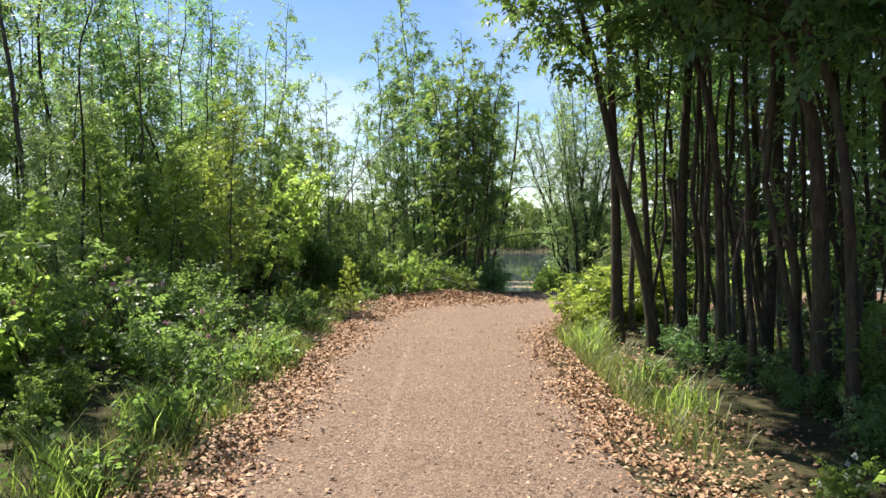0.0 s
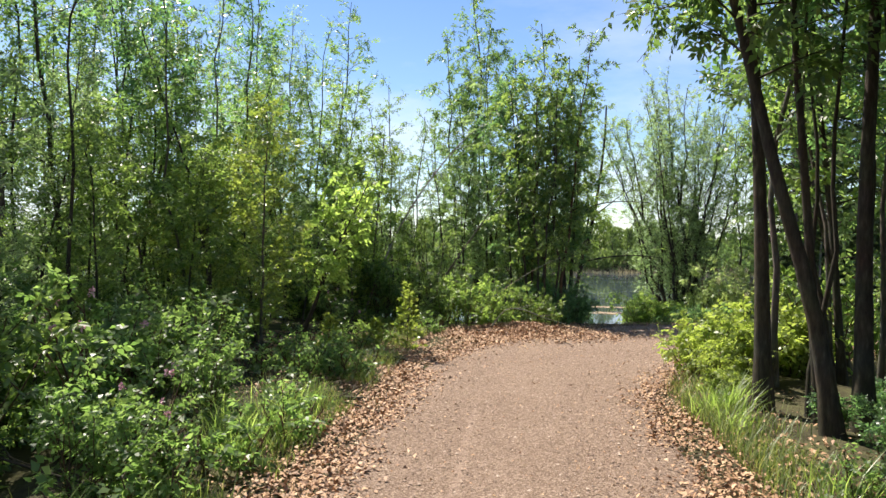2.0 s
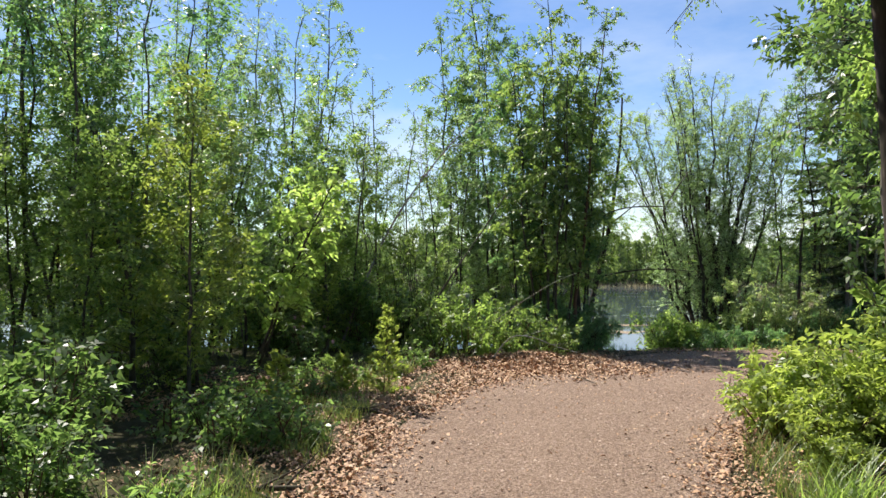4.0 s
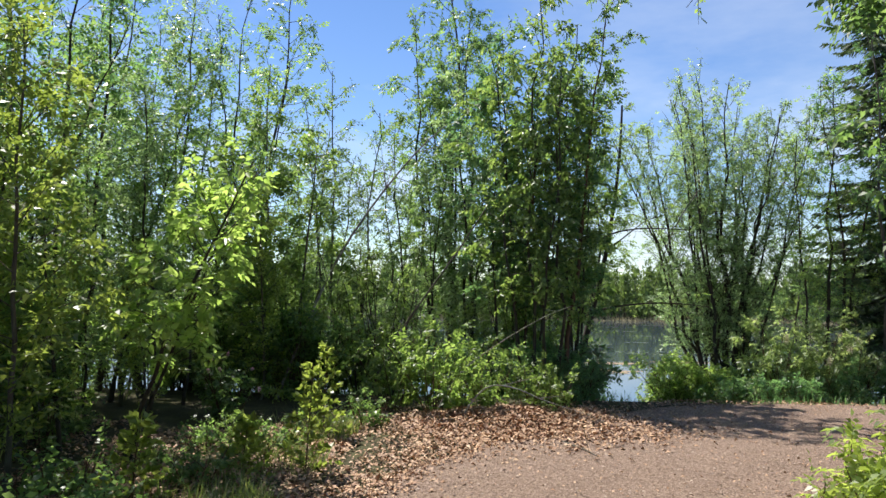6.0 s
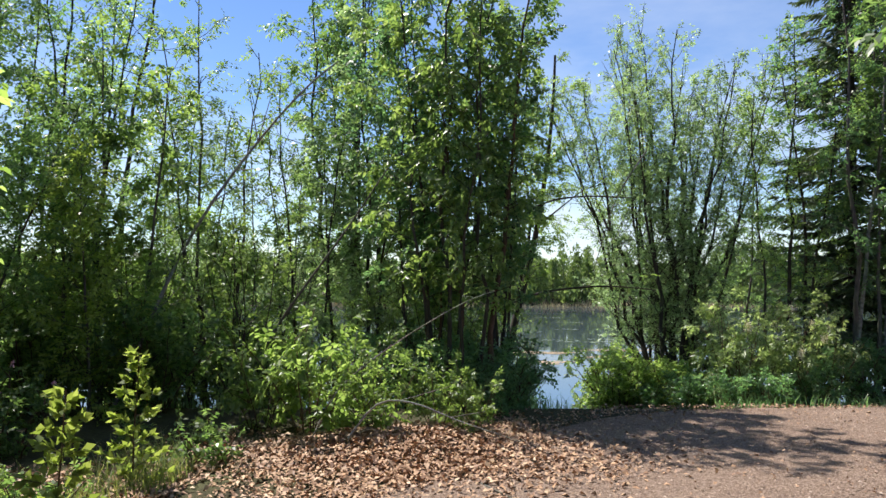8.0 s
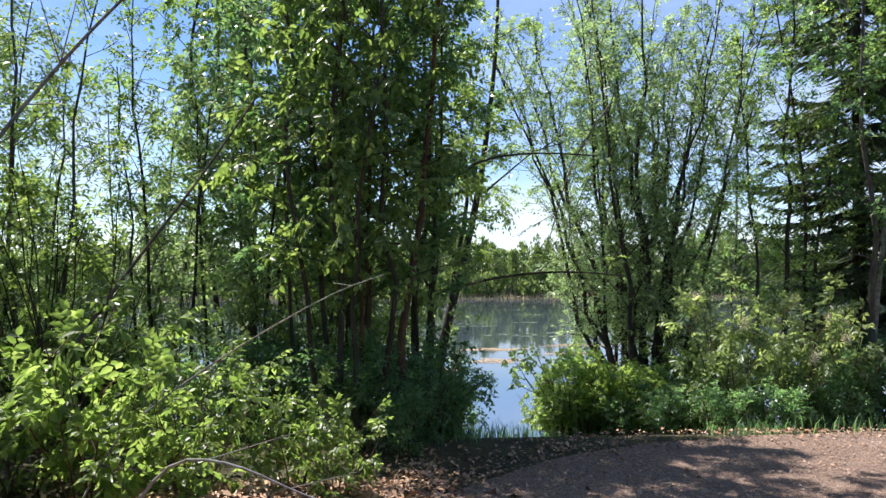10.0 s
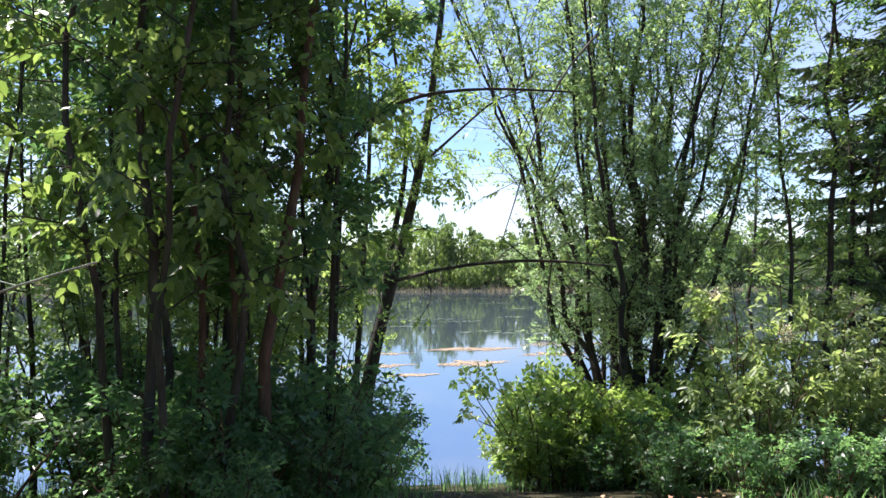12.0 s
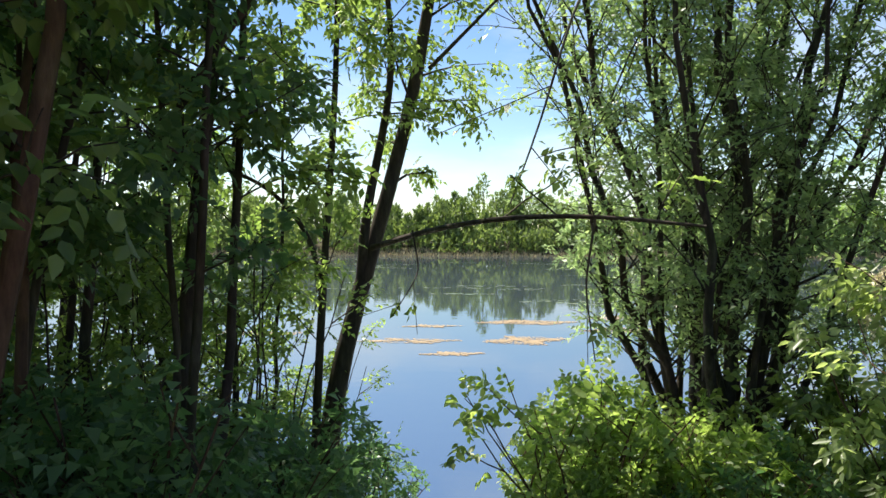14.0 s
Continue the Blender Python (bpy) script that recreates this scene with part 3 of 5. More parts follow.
# woodland on the right of the trail
right_keep = lambda x, y: y < 11.2 + 0.18 * (x - 2.5) and x > 2.5
scatter(SHADE, 36, 2.7, 10.5, -2.0, 13.0, 0.5, right_keep, (0.85, 1.12))
scatter(EDGE[2:3], 12, 4.2, 9.0, 2.0, 12.5, 0.8, right_keep, (0.6, 1.0))
POLE = [young_tree(14, 7.0, 0.028, LEAF_DEEP, BARK_GREY, "bare thin grey pole stem in the wood", 700, 0.55, 0.8, leaf_l=0.1, leaf_w=0.028, limbs=12, lean=0.4),
        young_tree(15, 7.6, 0.04, LEAF_DEEP, BARK_DARK, "bare dark pole stem in the wood", 700, 0.6, 0.8, leaf_l=0.1, leaf_w=0.028, limbs=12, lean=0.3)]
scatter(POLE, 24, 2.65, 4.4, 3.6, 10.5, 0.22, right_keep, (0.8, 1.1))
scatter(POLE, 34, 2.75, 6.0, 3.0, 12.0, 0.3, right_keep, (0.85, 1.15))
scatter(POLE, 26, -7.4, -4.6, 3.0, 19.5, 0.4, s=(0.8, 1.05))
# behind the walker
scatter(TALL, 3, -8, -2.6, -9, -2.5, 1.2)
scatter(SHADE, 3, 2.6, 8, -9, -2.5, 1.2)
# wood along the bank beyond the bend
for k, (x, y, s) in enumerate([(6.25, 21.5, 0.95), (7.5, 20.9, 0.9), (8.9, 20.9, 0.95), (5.9, 22.9, 0.8)]):
    put([TALL[3], SHADE[1]][k % 2], x, y, s, k * 1.7)
scatter(TALL, 5, 9, 13, 20.6, 23.0, 1.0, s=(0.75, 0.95))
scatter(TALL, 5, 9, 14, 9.5, 14.6, 1.1, lambda x, y: y < 14.4 + 0.15 * (x - 9), s=(0.75, 0.95))


# ---- trees with places of their own ----
def leaning(points, n=14):
    return curve_pts(points, n)


def edge_trunk(name, seed, x, y, ctrl, r, label, leaf, leaf_n=5200, f0=0.45, spread=1.5, limbs=26, bark=None, droop=0.25):
    """A trunk beside the trail, given by its line from the foot up."""
    t = plant(name, seed, [(leaning(ctrl), r, 0.012)], bark or BARK_DARK, leaf, limbs, f0, spread, ROUND, 0.3, leaf_n, 0.095, 0.026, droop, 4, 0.08, label, "tree", "dark trunks beside the trail", sides=9)
    return put(t, x, y)


edge_trunk("alder_tree", 31, 2.3, 9.7, [(0, 0, -0.1), (-0.03, 0, 2), (-0.12, 0.1, 4.2), (-0.25, 0.1, 6.5), (-0.2, 0.1, 9)], 0.085, "straight dark alder trunk at the trail's grassy edge", LEAF_ALDER)
# above about 4.2 m the unseen top is stretched out to shade the verge
edge_trunk("alder_tree", 32, 2.5, 8.6, [(0, 0, -0.1), (-0.12, 0.0, 1.0), (-0.42, 0.1, 2.0), (-0.68, 0.1, 3.2), (-0.9, 0.2, 4.3), (-1.6, 0.0, 5.5), (-2.3, -0.4, 6.5)], 0.08, "dark alder trunk curving out over the trail", LEAF_ALDER, 7000, 0.46, 1.5, 32)
edge_trunk("alder_tree", 33, 2.9, 9.0, [(0, 0, -0.1), (0.03, 0.1, 2), (0.15, 0.1, 4.2), (0.2, 0.1, 6.5), (0.3, 0.1, 9.2)], 0.085, "tall upright dark alder trunk", LEAF_ALDER)
edge_trunk("alder_tree", 34, 2.66, 9.3, [(0, 0, -0.1), (-0.12, 0, 2), (-0.25, 0.1, 4.0), (-0.2, 0.2, 6.0), (-0.3, 0.2, 8)], 0.05, "thin dark alder stem among thicker trunks", LEAF_DEEP, 3600)
# straight below; the top, out of view, is bent over to shade the verge
edge_trunk("alder_tree", 35, 2.95, 5.75, [(0, 0, -0.1), (0.0, 0, 1.6), (-0.1, 0.1, 3.0), (-1.3, 0.6, 4.4), (-2.5, 1.2, 5.6)], 0.085, "thick shaded trunk, its unseen top arched over the trail for shade", LEAF_DEEP, 9500, 0.5, 1.4, 42)
# likewise leaned out above the view, as a shade caster
edge_trunk("alder_tree", 36, 3.25, 6.3, [(0, 0, -0.1), (-0.03, 0, 1.6), (-0.1, 0.1, 3.0), (-0.9, 0.6, 4.5), (-1.7, 1.0, 6.0)], 0.07, "shaded trunk in the dark wood, its unseen top leaned out for shade", LEAF_DEEP, 8500, 0.5, 1.4, 38)
edge_trunk("alder_tree", 37, 3.3, 7.6, [(0, 0, -0.1), (0.15, 0, 2), (0.2, 0.1, 4.2), (0.3, 0.1, 6.5), (0.3, 0.1, 8.4)], 0.07, "shaded slightly leaning trunk in the dark wood", LEAF_DEEP)
# the upper bend and dense crown are invented to keep sun off the verge
edge_trunk("alder_tree", 38, 3.05, 4.3, [(0, 0, -0.1), (0.1, 0, 1.6), (0.0, 0.1, 3.0), (-1.2, 0.8, 4.6), (-2.2, 1.4, 5.8)], 0.07, "dark trunk, its unseen top leaned over the trail for shade", LEAF_DEEP, 9000, 0.42, 1.5, 42)
# two trees added for their unseen crowns, which shade the right verge
edge_trunk("alder_tree", 41, 2.8, 7.4, [(0, 0, -0.1), (-0.03, 0, 1.7), (-0.15, 0, 3.2), (-1.4, 0.2, 4.8), (-2.6, 0.4, 5.7)], 0.055, "added slim trunk, unseen crown arched over the trail to shade the verge", LEAF_ALDER, 8500, 0.55, 1.2, 38)
edge_trunk("alder_tree", 42, 2.85, 5.1, [(0, 0, -0.1), (0.0, 0.05, 1.7), (-0.15, 0.2, 3.1), (-1.4, 1.0, 4.5), (-2.6, 1.6, 5.4)], 0.05, "added slim trunk, unseen crown arched over the trail to shade the verge", LEAF_ALDER, 8500, 0.55, 1.2, 38)
edge_trunk("alder_tree", 39, 4.35, 12.75, [(0, 0, -0.1), (-0.15, 0.2, 1.8), (-0.55, 0.6, 3.4), (-0.9, 0.9, 5.0), (-1.0, 1.0, 6.8)], 0.06, "leafy alder at the corner of the wood", LEAF_ALDER, 5600, 0.2, 1.35, 34)
edge_trunk("alder_tree", 40, 3.7, 11.3, [(0, 0, -0.1), (-0.1, 0.1, 2), (-0.25, 0.3, 4), (-0.35, 0.3, 6), (-0.3, 0.2, 7.2)], 0.05, "leafy alder at the corner of the wood", LEAF_FRESH, 5000, 0.25, 1.2, 30)


def clump(name, seed, x, y, stems, bark, leaf, label, leaf_n, limbs=18, f0=0.25, spread=0.8, leaf_l=0.085, leaf_w=0.024, droop=0.2, rise=0.5, shape=ROUND, spray=0.06, stem_name="trunk", tri=False, wobble=0.035, full=False):
    """Several stems from one foot. stems: (dx, dy, height, lean x, lean y, foot radius)."""
    rng = np.random.default_rng(seed)
    lines = [(stem_line(rng, h, (lx, ly), wobble, 13, (dx, dy)), r, 0.007) for dx, dy, h, lx, ly, r in stems]
    t = plant(name, seed, lines, bark, leaf, limbs, f0, spread, shape, rise, leaf_n, leaf_l, leaf_w, droop, 3, spray, label, "tree", stem_name=stem_name, tri=tri, full=full)
    return put(t, x, y)


# the clump where the trail bends
clump("alder_clump", 51, -1.05, 22.2, [(-0.05, 0.05, 9.6, 0.05, 0.1, 0.105), (0.28, -0.15, 8.6, 0.35, 0, 0.06), (-0.35, -0.1, 8.2, -0.4, -0.1, 0.055), (0.12, -0.3, 7.4, 0.1, -0.2, 0.045), (-0.2, -0.35, 6.6, -0.5, -0.2, 0.04)],
      BARK_DARK, LEAF_ALDER, "clump of dark alder trunks with hanging green leaves", 17500, 30, 0.3, 1.15, 0.076, 0.023, 0.4, wobble=0.05)
clump("alder_clump", 52, 0.5, 18.3, [(-0.1, 0.0, 6.4, -0.15, 0.1, 0.034), (0.2, 0.2, 5.8, 0.1, 0.1, 0.03), (0.08, -0.2, 5.0, 0.2, -0.1, 0.024), (-0.28, 0.15, 5.4, -0.25, 0.1, 0.026)],
      BARK_DARK, LEAF_FRESH, "slender alder clump with drooping leafy twigs", 8000, 26, 0.24, 0.95, 0.07, 0.021, 0.45, wobble=0.06, full=True)
clump("alder_tree", 53, 0.86, 18.75, [(0, 0, 6.4, 0.55, -0.05, 0.044)], BARK_RED, LEAF_ALDER, "reddish-brown stem at the edge of the clump", 2600, 18, 0.4, 0.75, 0.06, 0.018, full=True)
clump("alder_tree", 50, 0.5, 18.75, [(0, 0, 4.2, -0.1, 0.1, 0.03)], BARK_RED, LEAF_ALDER, "short reddish-brown stem among dark shrubs", 1300, 16, 0.35, 0.6, 0.06, 0.018, full=True)
bank_tree = clump("alder_tree", 54, 1.0, 19.8, [(0, 0, 5.8, 0.2, 0.1, 0.045), (0.12, 0.2, 5.0, 0.5, 0.2, 0.03)], BARK_DARK, LEAF_FRESH, "thin dark tree on the pond bank", 8200, 18, 0.35, 0.75, 0.056, 0.017)
bough = Bag()
bough.tube(curve_pts([(0.05, 0.0, 2.2), (0.4, -0.03, 2.72), (0.75, -0.05, 2.95), (1.3, -0.05, 3.02), (1.95, -0.1, 2.98)], 14), 0.022, 0.007, 7)
bough.make("bough", BARK_DARK, bank_tree, True)
clump("alder_tree", 55, 0.35, 20.4, [(0, 0, 5.4, -0.2, 0.1, 0.04), (-0.3, 0.2, 4.6, -0.4, 0.2, 0.03)], BARK_DARK, LEAF_ALDER, "thin dark tree on the pond bank", 5400, 18, 0.3, 0.75, 0.056, 0.017)
clump("alder_tree", 56, -0.9, 20.6, [(0, 0, 6.6, 0.1, 0.1, 0.04), (-0.4, 0.1, 4.2, -0.4, 0.1, 0.03), (0.3, 0, 4.6, 0.2, 0, 0.03)], BARK_DARK, LEAF_WILLOW, "thin tree on the pond bank with light leaves", 6400, 18, 0.25, 0.8)
clump("alder_tree", 64, 0.2, 19.35, [(0, 0, 6.2, -0.2, 0.1, 0.034), (0.25, 0.2, 5.4, 0.3, 0.2, 0.024), (-0.35, 0.1, 5.6, -0.3, 0.1, 0.024)], BARK_DARK, LEAF_DEEP, "dark slender stems on the shaded bank", 11500, 20, 0.25, 0.85, 0.068, 0.021)
clump("alder_tree", 65, 0.55, 19.5, [(0, 0, 6.0, 0.1, 0.1, 0.03), (-0.2, 0.2, 5.0, -0.3, 0.2, 0.02)], BARK_RED, LEAF_ALDER, "brown slender stems on the shaded bank", 8600, 20, 0.25, 0.8, 0.066, 0.02)
clump("alder_tree", 66, 1.25, 19.6, [(0, 0, 5.4, 0.05, 0.1, 0.026), (-0.2, 0.15, 5.0, -0.1, 0.1, 0.02)], BARK_DARK, LEAF_DEEP, "dark slender stems on the shaded bank", 5760, 18, 0.25, 0.7, 0.056, 0.017)
clump("alder_tree", 67, 0.75, 21.3, [(0, 0, 4.4, 0.1, 0.1, 0.03), (-0.3, 0.1, 3.8, -0.4, 0.2, 0.025), (0.2, 0.1, 3.4, 0.2, 0, 0.02)], BARK_DARK, LEAF_FRESH, "thin leafy stems at the water's edge", 6120, 18, 0.08, 0.6, 0.056, 0.017)
clump("alder_tree", 68, -0.1, 21.6, [(0, 0, 4.6, 0.1, 0.1, 0.03), (-0.3, 0.1, 4.0, -0.4, 0.2, 0.025), (0.3, 0.1, 3.6, 0.2, 0, 0.02)], BARK_DARK, LEAF_FRESH, "thin leafy stems at the water's edge", 6480, 18, 0.08, 0.65, 0.056, 0.017)
clump("poplar_tree", 57, -5.4, 22.0, [(0, 0, 9.2, 0.8, 0.2, 0.075)], BARK_DARK, LEAF_ALDER, "tall thin poplar with spreading bare-tipped branches", 4200, 34, 0.3, 1.6, droop=0.05, rise=0.05, shape=CONE)
clump("willow_tree", 58, -3.6, 20.8, [(0, 0, 5.2, 0.3, 0.2, 0.035), (0.3, 0.1, 4.6, 0.4, 0, 0.03), (-0.3, 0.2, 4.9, -0.2, 0, 0.03)], BARK_GREY, LEAF_WILLOW, "slender willow stems with pale leaves near the water", 4600, 18, 0.2, 0.7, 0.085, 0.015, 0.1)
clump("willow_tree", 59, -2.3, 21.3, [(0, 0, 4.4, 0.3, 0.2, 0.03), (0.3, 0.1, 3.9, 0.5, 0, 0.025), (-0.3, 0.2, 4.2, -0.2, 0, 0.025)], BARK_GREY, LEAF_WILLOW, "slender willow stems with pale leaves near the water", 3800, 16, 0.15, 0.65, 0.085, 0.015, 0.1)
clump("willow_tree", 60, -5.8, 19.3, [(0, 0, 6.6, -0.3, 0.2, 0.04), (0.4, 0.1, 6.0, 0.3, 0, 0.035)], BARK_DARK, LEAF_ALDER, "thin crooked dark stems above the thicket", 4200, 18, 0.3, 0.8)
clump("willow_tree", 61, -3.7, 18.3, [(0, 0, 4.6, -0.2, 0.2, 0.035), (0.4, 0.1, 4.0, 0.3, 0, 0.03), (-0.2, -0.3, 3.8, -0.4, 0, 0.03)], BARK_GREY, LEAF_FRESH, "bushy tree with fresh leaves in the thicket", 5200, 18, 0.1, 0.7)

clump("willow_tree", 83, -2.9, 19.7, [(0, 0, 5.8, -0.3, 0.2, 0.035), (0.3, 0.1, 5.0, 0.4, 0, 0.03), (-0.3, 0.2, 5.2, -0.5, 0, 0.028)], BARK_GREY, LEAF_FRESH, "slender leafy willow stems beside the bent saplings", 5200, 18, 0.16, 0.7, 0.066, 0.019, 0.15, tri=True)
clump("willow_tree", 84, -4.7, 19.1, [(0, 0, 6.8, 0.4, 0.2, 0.04), (0.35, 0.1, 5.6, 0.6, 0, 0.03)], BARK_DARK, LEAF_ALDER, "tall crooked dark stems with bare tips", 3600, 20, 0.25, 0.85, 0.066, 0.019, 0.1, tri=True)
clump("willow_tree", 85, -1.75, 20.3, [(0, 0, 5.0, -0.2, 0.2, 0.03), (0.3, 0.1, 4.4, 0.3, 0, 0.026), (-0.25, 0.2, 4.2, -0.3, 0, 0.024)], BARK_DARK, LEAF_ALDER, "thin leafy stems on the shaded bank", 4800, 18, 0.12, 0.65, 0.06, 0.018, 0.2, tri=True)

clump("alder_tree", 88, -3.4, 13.6, [(0, 0, 2.7, 1.1, -0.15, 0.026), (0, 0.1, 2.3, 0.7, 0.35, 0.022)], BARK_DARK, LEAF_BANK, "bright leafy sapling leaning out over the bank", 1900, 18, 0.35, 0.65, 0.085, 0.024, 0.2, full=True)

# willow fan right of the water gap
fan = []
frng = np.random.default_rng(7)
for k in range(23):
    a = 2 * math.pi * k / 23 + frng.normal(0, 0.2)
    s = frng.uniform(0.4, 1.0)
    fan.append((0.25 * math.cos(a) * s, 0.2 * math.sin(a) * s, frng.uniform(5.7, 7.4) * (1.08 - 0.2 * s), 1.6 * math.cos(a) * s - 0.05, 1.1 * math.sin(a) * s, frng.uniform(0.03, 0.056) + 0.03 * (k % 4 == 1)))
clump("willow_clump", 62, 4.22, 22.35, fan, BARK_DARK, LEAF_WILLOW, "many-stemmed willow fanning up from one dark base", 66000, 24, 0.2, 0.98, 0.058, 0.017, 0.15, 0.7, stem_name="stem", spray=0.09, tri=True, wobble=0.07)


# the leaning tree at the gap
def gap_tree():
    rng = np.random.default_rng(63)
    root = tagged(new("leaning_alder"), "leaning dark alder on the bank, bough across the water gap", "tree")
    ox, oy = 1.42, 21.6
    z0 = gz(ox, oy)
    wood, crown = Bag(), Bag()
    lines = [
        ("trunk", [(-0.14, 0, z0 - 0.15), (-0.06, 0.05, 0.1), (0.02, 0.1, 0.52), (0.24, 0.2, 1.35), (0.53, 0.3, 2.36), (0.62, 0.3, 3.2), (0.78, 0.25, 4.2), (0.8, 0.2, 5.3)], 0.085, 0.02),
        ("fork", [(0.14, 0.15, 1.0), (0.17, 0.1, 1.45), (0.3, 0.05, 2.0), (0.38, 0.05, 2.5), (0.3, 0.1, 3.2), (0.1, 0.2, 4.4)], 0.04, 0.012),
        ("fork", [(-0.18, 0.0, z0 - 0.1), (-0.1, 0.0, 1.0), (0.0, -0.05, 2.2), (0.02, -0.05, 3.4), (-0.1, 0, 4.6)], 0.034, 0.01),
        ("bough", [(0.22, 0.12, 1.24), (0.62, -0.4, 1.36), (1.06, -1.2, 1.43), (1.48, -1.5, 1.43), (1.9, -1.7, 1.38)], 0.022, 0.007),
        ("bough", [(-0.12, 0.0, 0.95), (-0.15, -0.02, 1.28), (-0.37, -0.1, 1.6), (-0.66, -0.2, 1.76), (-1.1, -0.3, 1.82)], 0.022, 0.008),
        ("bough", [(0.6, 0.3, 2.5), (0.9, 0.1, 2.75), (1.2, -0.1, 3.0), (1.6, -0.2, 3.1)], 0.016, 0.005),
    ]
    for part_name, ctrl, r0, r1 in lines:
        b = Bag()
        line = curve_pts(ctrl, 16)
        b.tube(line, r0, r1, 9, 0.9, r0 * 0.3 if part_name == "trunk" else 0)
        b.make(part_name, BARK_DARK, root, True)
        if part_name != "bough":
            grow(rng, wood, crown, line, r0, 14, 0.45, 0.85, ROUND, 0.35, 2600, 0.056, 0.0155, 0.3, 3, 0.06)
        else:
            grow(rng, wood, crown, line + np.array([0, 0, 0.001]), r0, 4, 0.4, 0.4, ROUND, 0.5, 120, 0.056, 0.0155, 0.2, 2, 0.04)
    tagged(wood.make("branchwork", BARK_DARK, root), kind="stuff")
    crown.make("crown", LEAF_FRESH, root)
    root.matrix_basis = Matrix.Translation((ox, oy, 0))
    return root


gap_tree()


def spruce(seed, x, y, H, reach):
    rng = np.random.default_rng(seed)
    root = tagged(new("spruce_tree"), "tall dark green spruce with drooping tiered boughs", "tree", "spruces on the bank")
    b = Bag()
    b.tube(stem_line(rng, H, (0.1, 0), 0.008), 0.11, 0.012, 9, 1.0, 0.05)
    b.make("trunk", BARK_DARK, root, True)
    wood, crown = Bag(), Bag(True)
    z = 0.7
    while z < H * 0.97:
        s = z / H
        for k in range(6):
            az = rng.uniform(0, 6.28)
            ln = reach * (1 - s) ** 0.55 * rng.uniform(0.6, 1.1) + 0.12
            t = np.linspace(0, 1, 7)[:, None]
            d = np.array([math.cos(az), math.sin(az), 0])
            q = np.array([0, 0, z]) + d * ln * t + np.array([0, 0, 1]) * (-0.38 * ln * t + 0.26 * ln * t ** 2.2)
            wood.tube(q, 0.016 * (1.2 - s), 0.003, 4)
            c = int(70 * ln / reach + 16)
            a = rng.uniform(0.12, 1, c)
            i0 = np.minimum((a * 6).astype(int), 5)
            p = q[i0] + (q[i0 + 1] - q[i0]) * (a * 6 - i0)[:, None]
            side = np.where(rng.random(c) < 0.5, -1, 1)[:, None] * np.array([-d[1], d[0], 0])
            dd = side * rng.uniform(0.5, 1, (c, 1)) + d * 0.7 + np.array([0, 0, -0.45]) + rng.normal(0, 0.2, (c, 3))
            crown.leaves(p, dd, (0.34 * (1 - a) + 0.13) * rng.uniform(0.7, 1.2, c), 0.028, rng, 0.05)
        z += rng.uniform(0.16, 0.26)
    tagged(wood.make("branchwork", BARK_DARK, root), kind="stuff")
    crown.make("crown", NEEDLE, root)
    return put(root, x, y)


spruce(71, 7.3, 22.1, 11.0, 1.75)
spruce(72, 8.4, 21.6, 10.0, 1.7)
spruce(73, 9.9, 21.8, 9.0, 1.5)
spruce(74, 11.6, 21.2, 10.0, 1.7)
for k, (bx, by, hx) in enumerate([(6.55, 20.6, 0.9), (6.95, 20.75, 0.7), (8.4, 20.5, 0.5)]):
    clump("birch_tree", 80 + k, bx, by, [(0, 0, 6.8, hx, 0.2, 0.042)], BARK_PALE, LEAF_ALDER, "slim pale grey birch stem in front of dark spruces", 1700, 16, 0.4, 0.7)


clump("willow_tree", 86, 5.75, 21.2, [(0, 0, 6.4, 0.2, 0.1, 0.045), (0.3, 0.1, 5.6, 0.6, 0, 0.035), (-0.25, 0.1, 5.2, -0.2, 0.1, 0.03)], BARK_DARK, LEAF_FRESH, "leafy willow stems in front of dark spruces", 8500, 22, 0.2, 0.8, 0.056, 0.017, 0.2, tri=True)
clump("willow_tree", 87, 6.5, 20.5, [(0, 0, 7.2, -0.2, 0.1, 0.05), (0.3, 0.1, 6.4, 0.3, 0, 0.035)], BARK_GREY, LEAF_DEEP, "leafy willow stems in front of dark spruces", 5000, 24, 0.25, 0.9, 0.06, 0.018, 0.2, tri=True)


# ---- bent and fallen wood ----
def bare_branch(name, pts, r0, r1, bark, label, twig_n=6, seed=0, leaf_n=0):
    rng = np.random.default_rng(seed)
    root = tagged(new(name), label, "branch")
    b = Bag()
    q = curve_pts(pts, 14)
    b.tube(q, r0, r1, 7)
    b.make("bough", bark, root, True)
    w, c = Bag(), Bag()
    for _ in range(twig_n):
        i = int(rng.integers(3, 13))
        d = (q[i] - q[i - 1]) / np.linalg.norm(q[i] - q[i - 1]) + rng.normal(0, 0.55, 3)
        t = np.linspace(0, 1, 4)[:, None]
        g = q[i] + d * rng.uniform(0.2, 0.5) * t
        w.tube(g, r0 * 0.3, 0.002, 4)
        if leaf_n:
            m = leaf_n // twig_n
            m = max(1, m // 6)
            a = rng.random((m, 1))
            c.sprigs(g[0] + (g[-1] - g[0]) * a, rng.normal(0, 0.7, (m, 3)) + (g[-1] - g[0]) + [0, 0, -0.3], 6, 0.14, 0.055, 0.016, 0.2, rng)
    if twig_n:
        tagged(w.make("twigwork", bark, root), kind="stuff")
    if leaf_n:
        c.make("foliage", LEAF_FRESH, root)
    return root


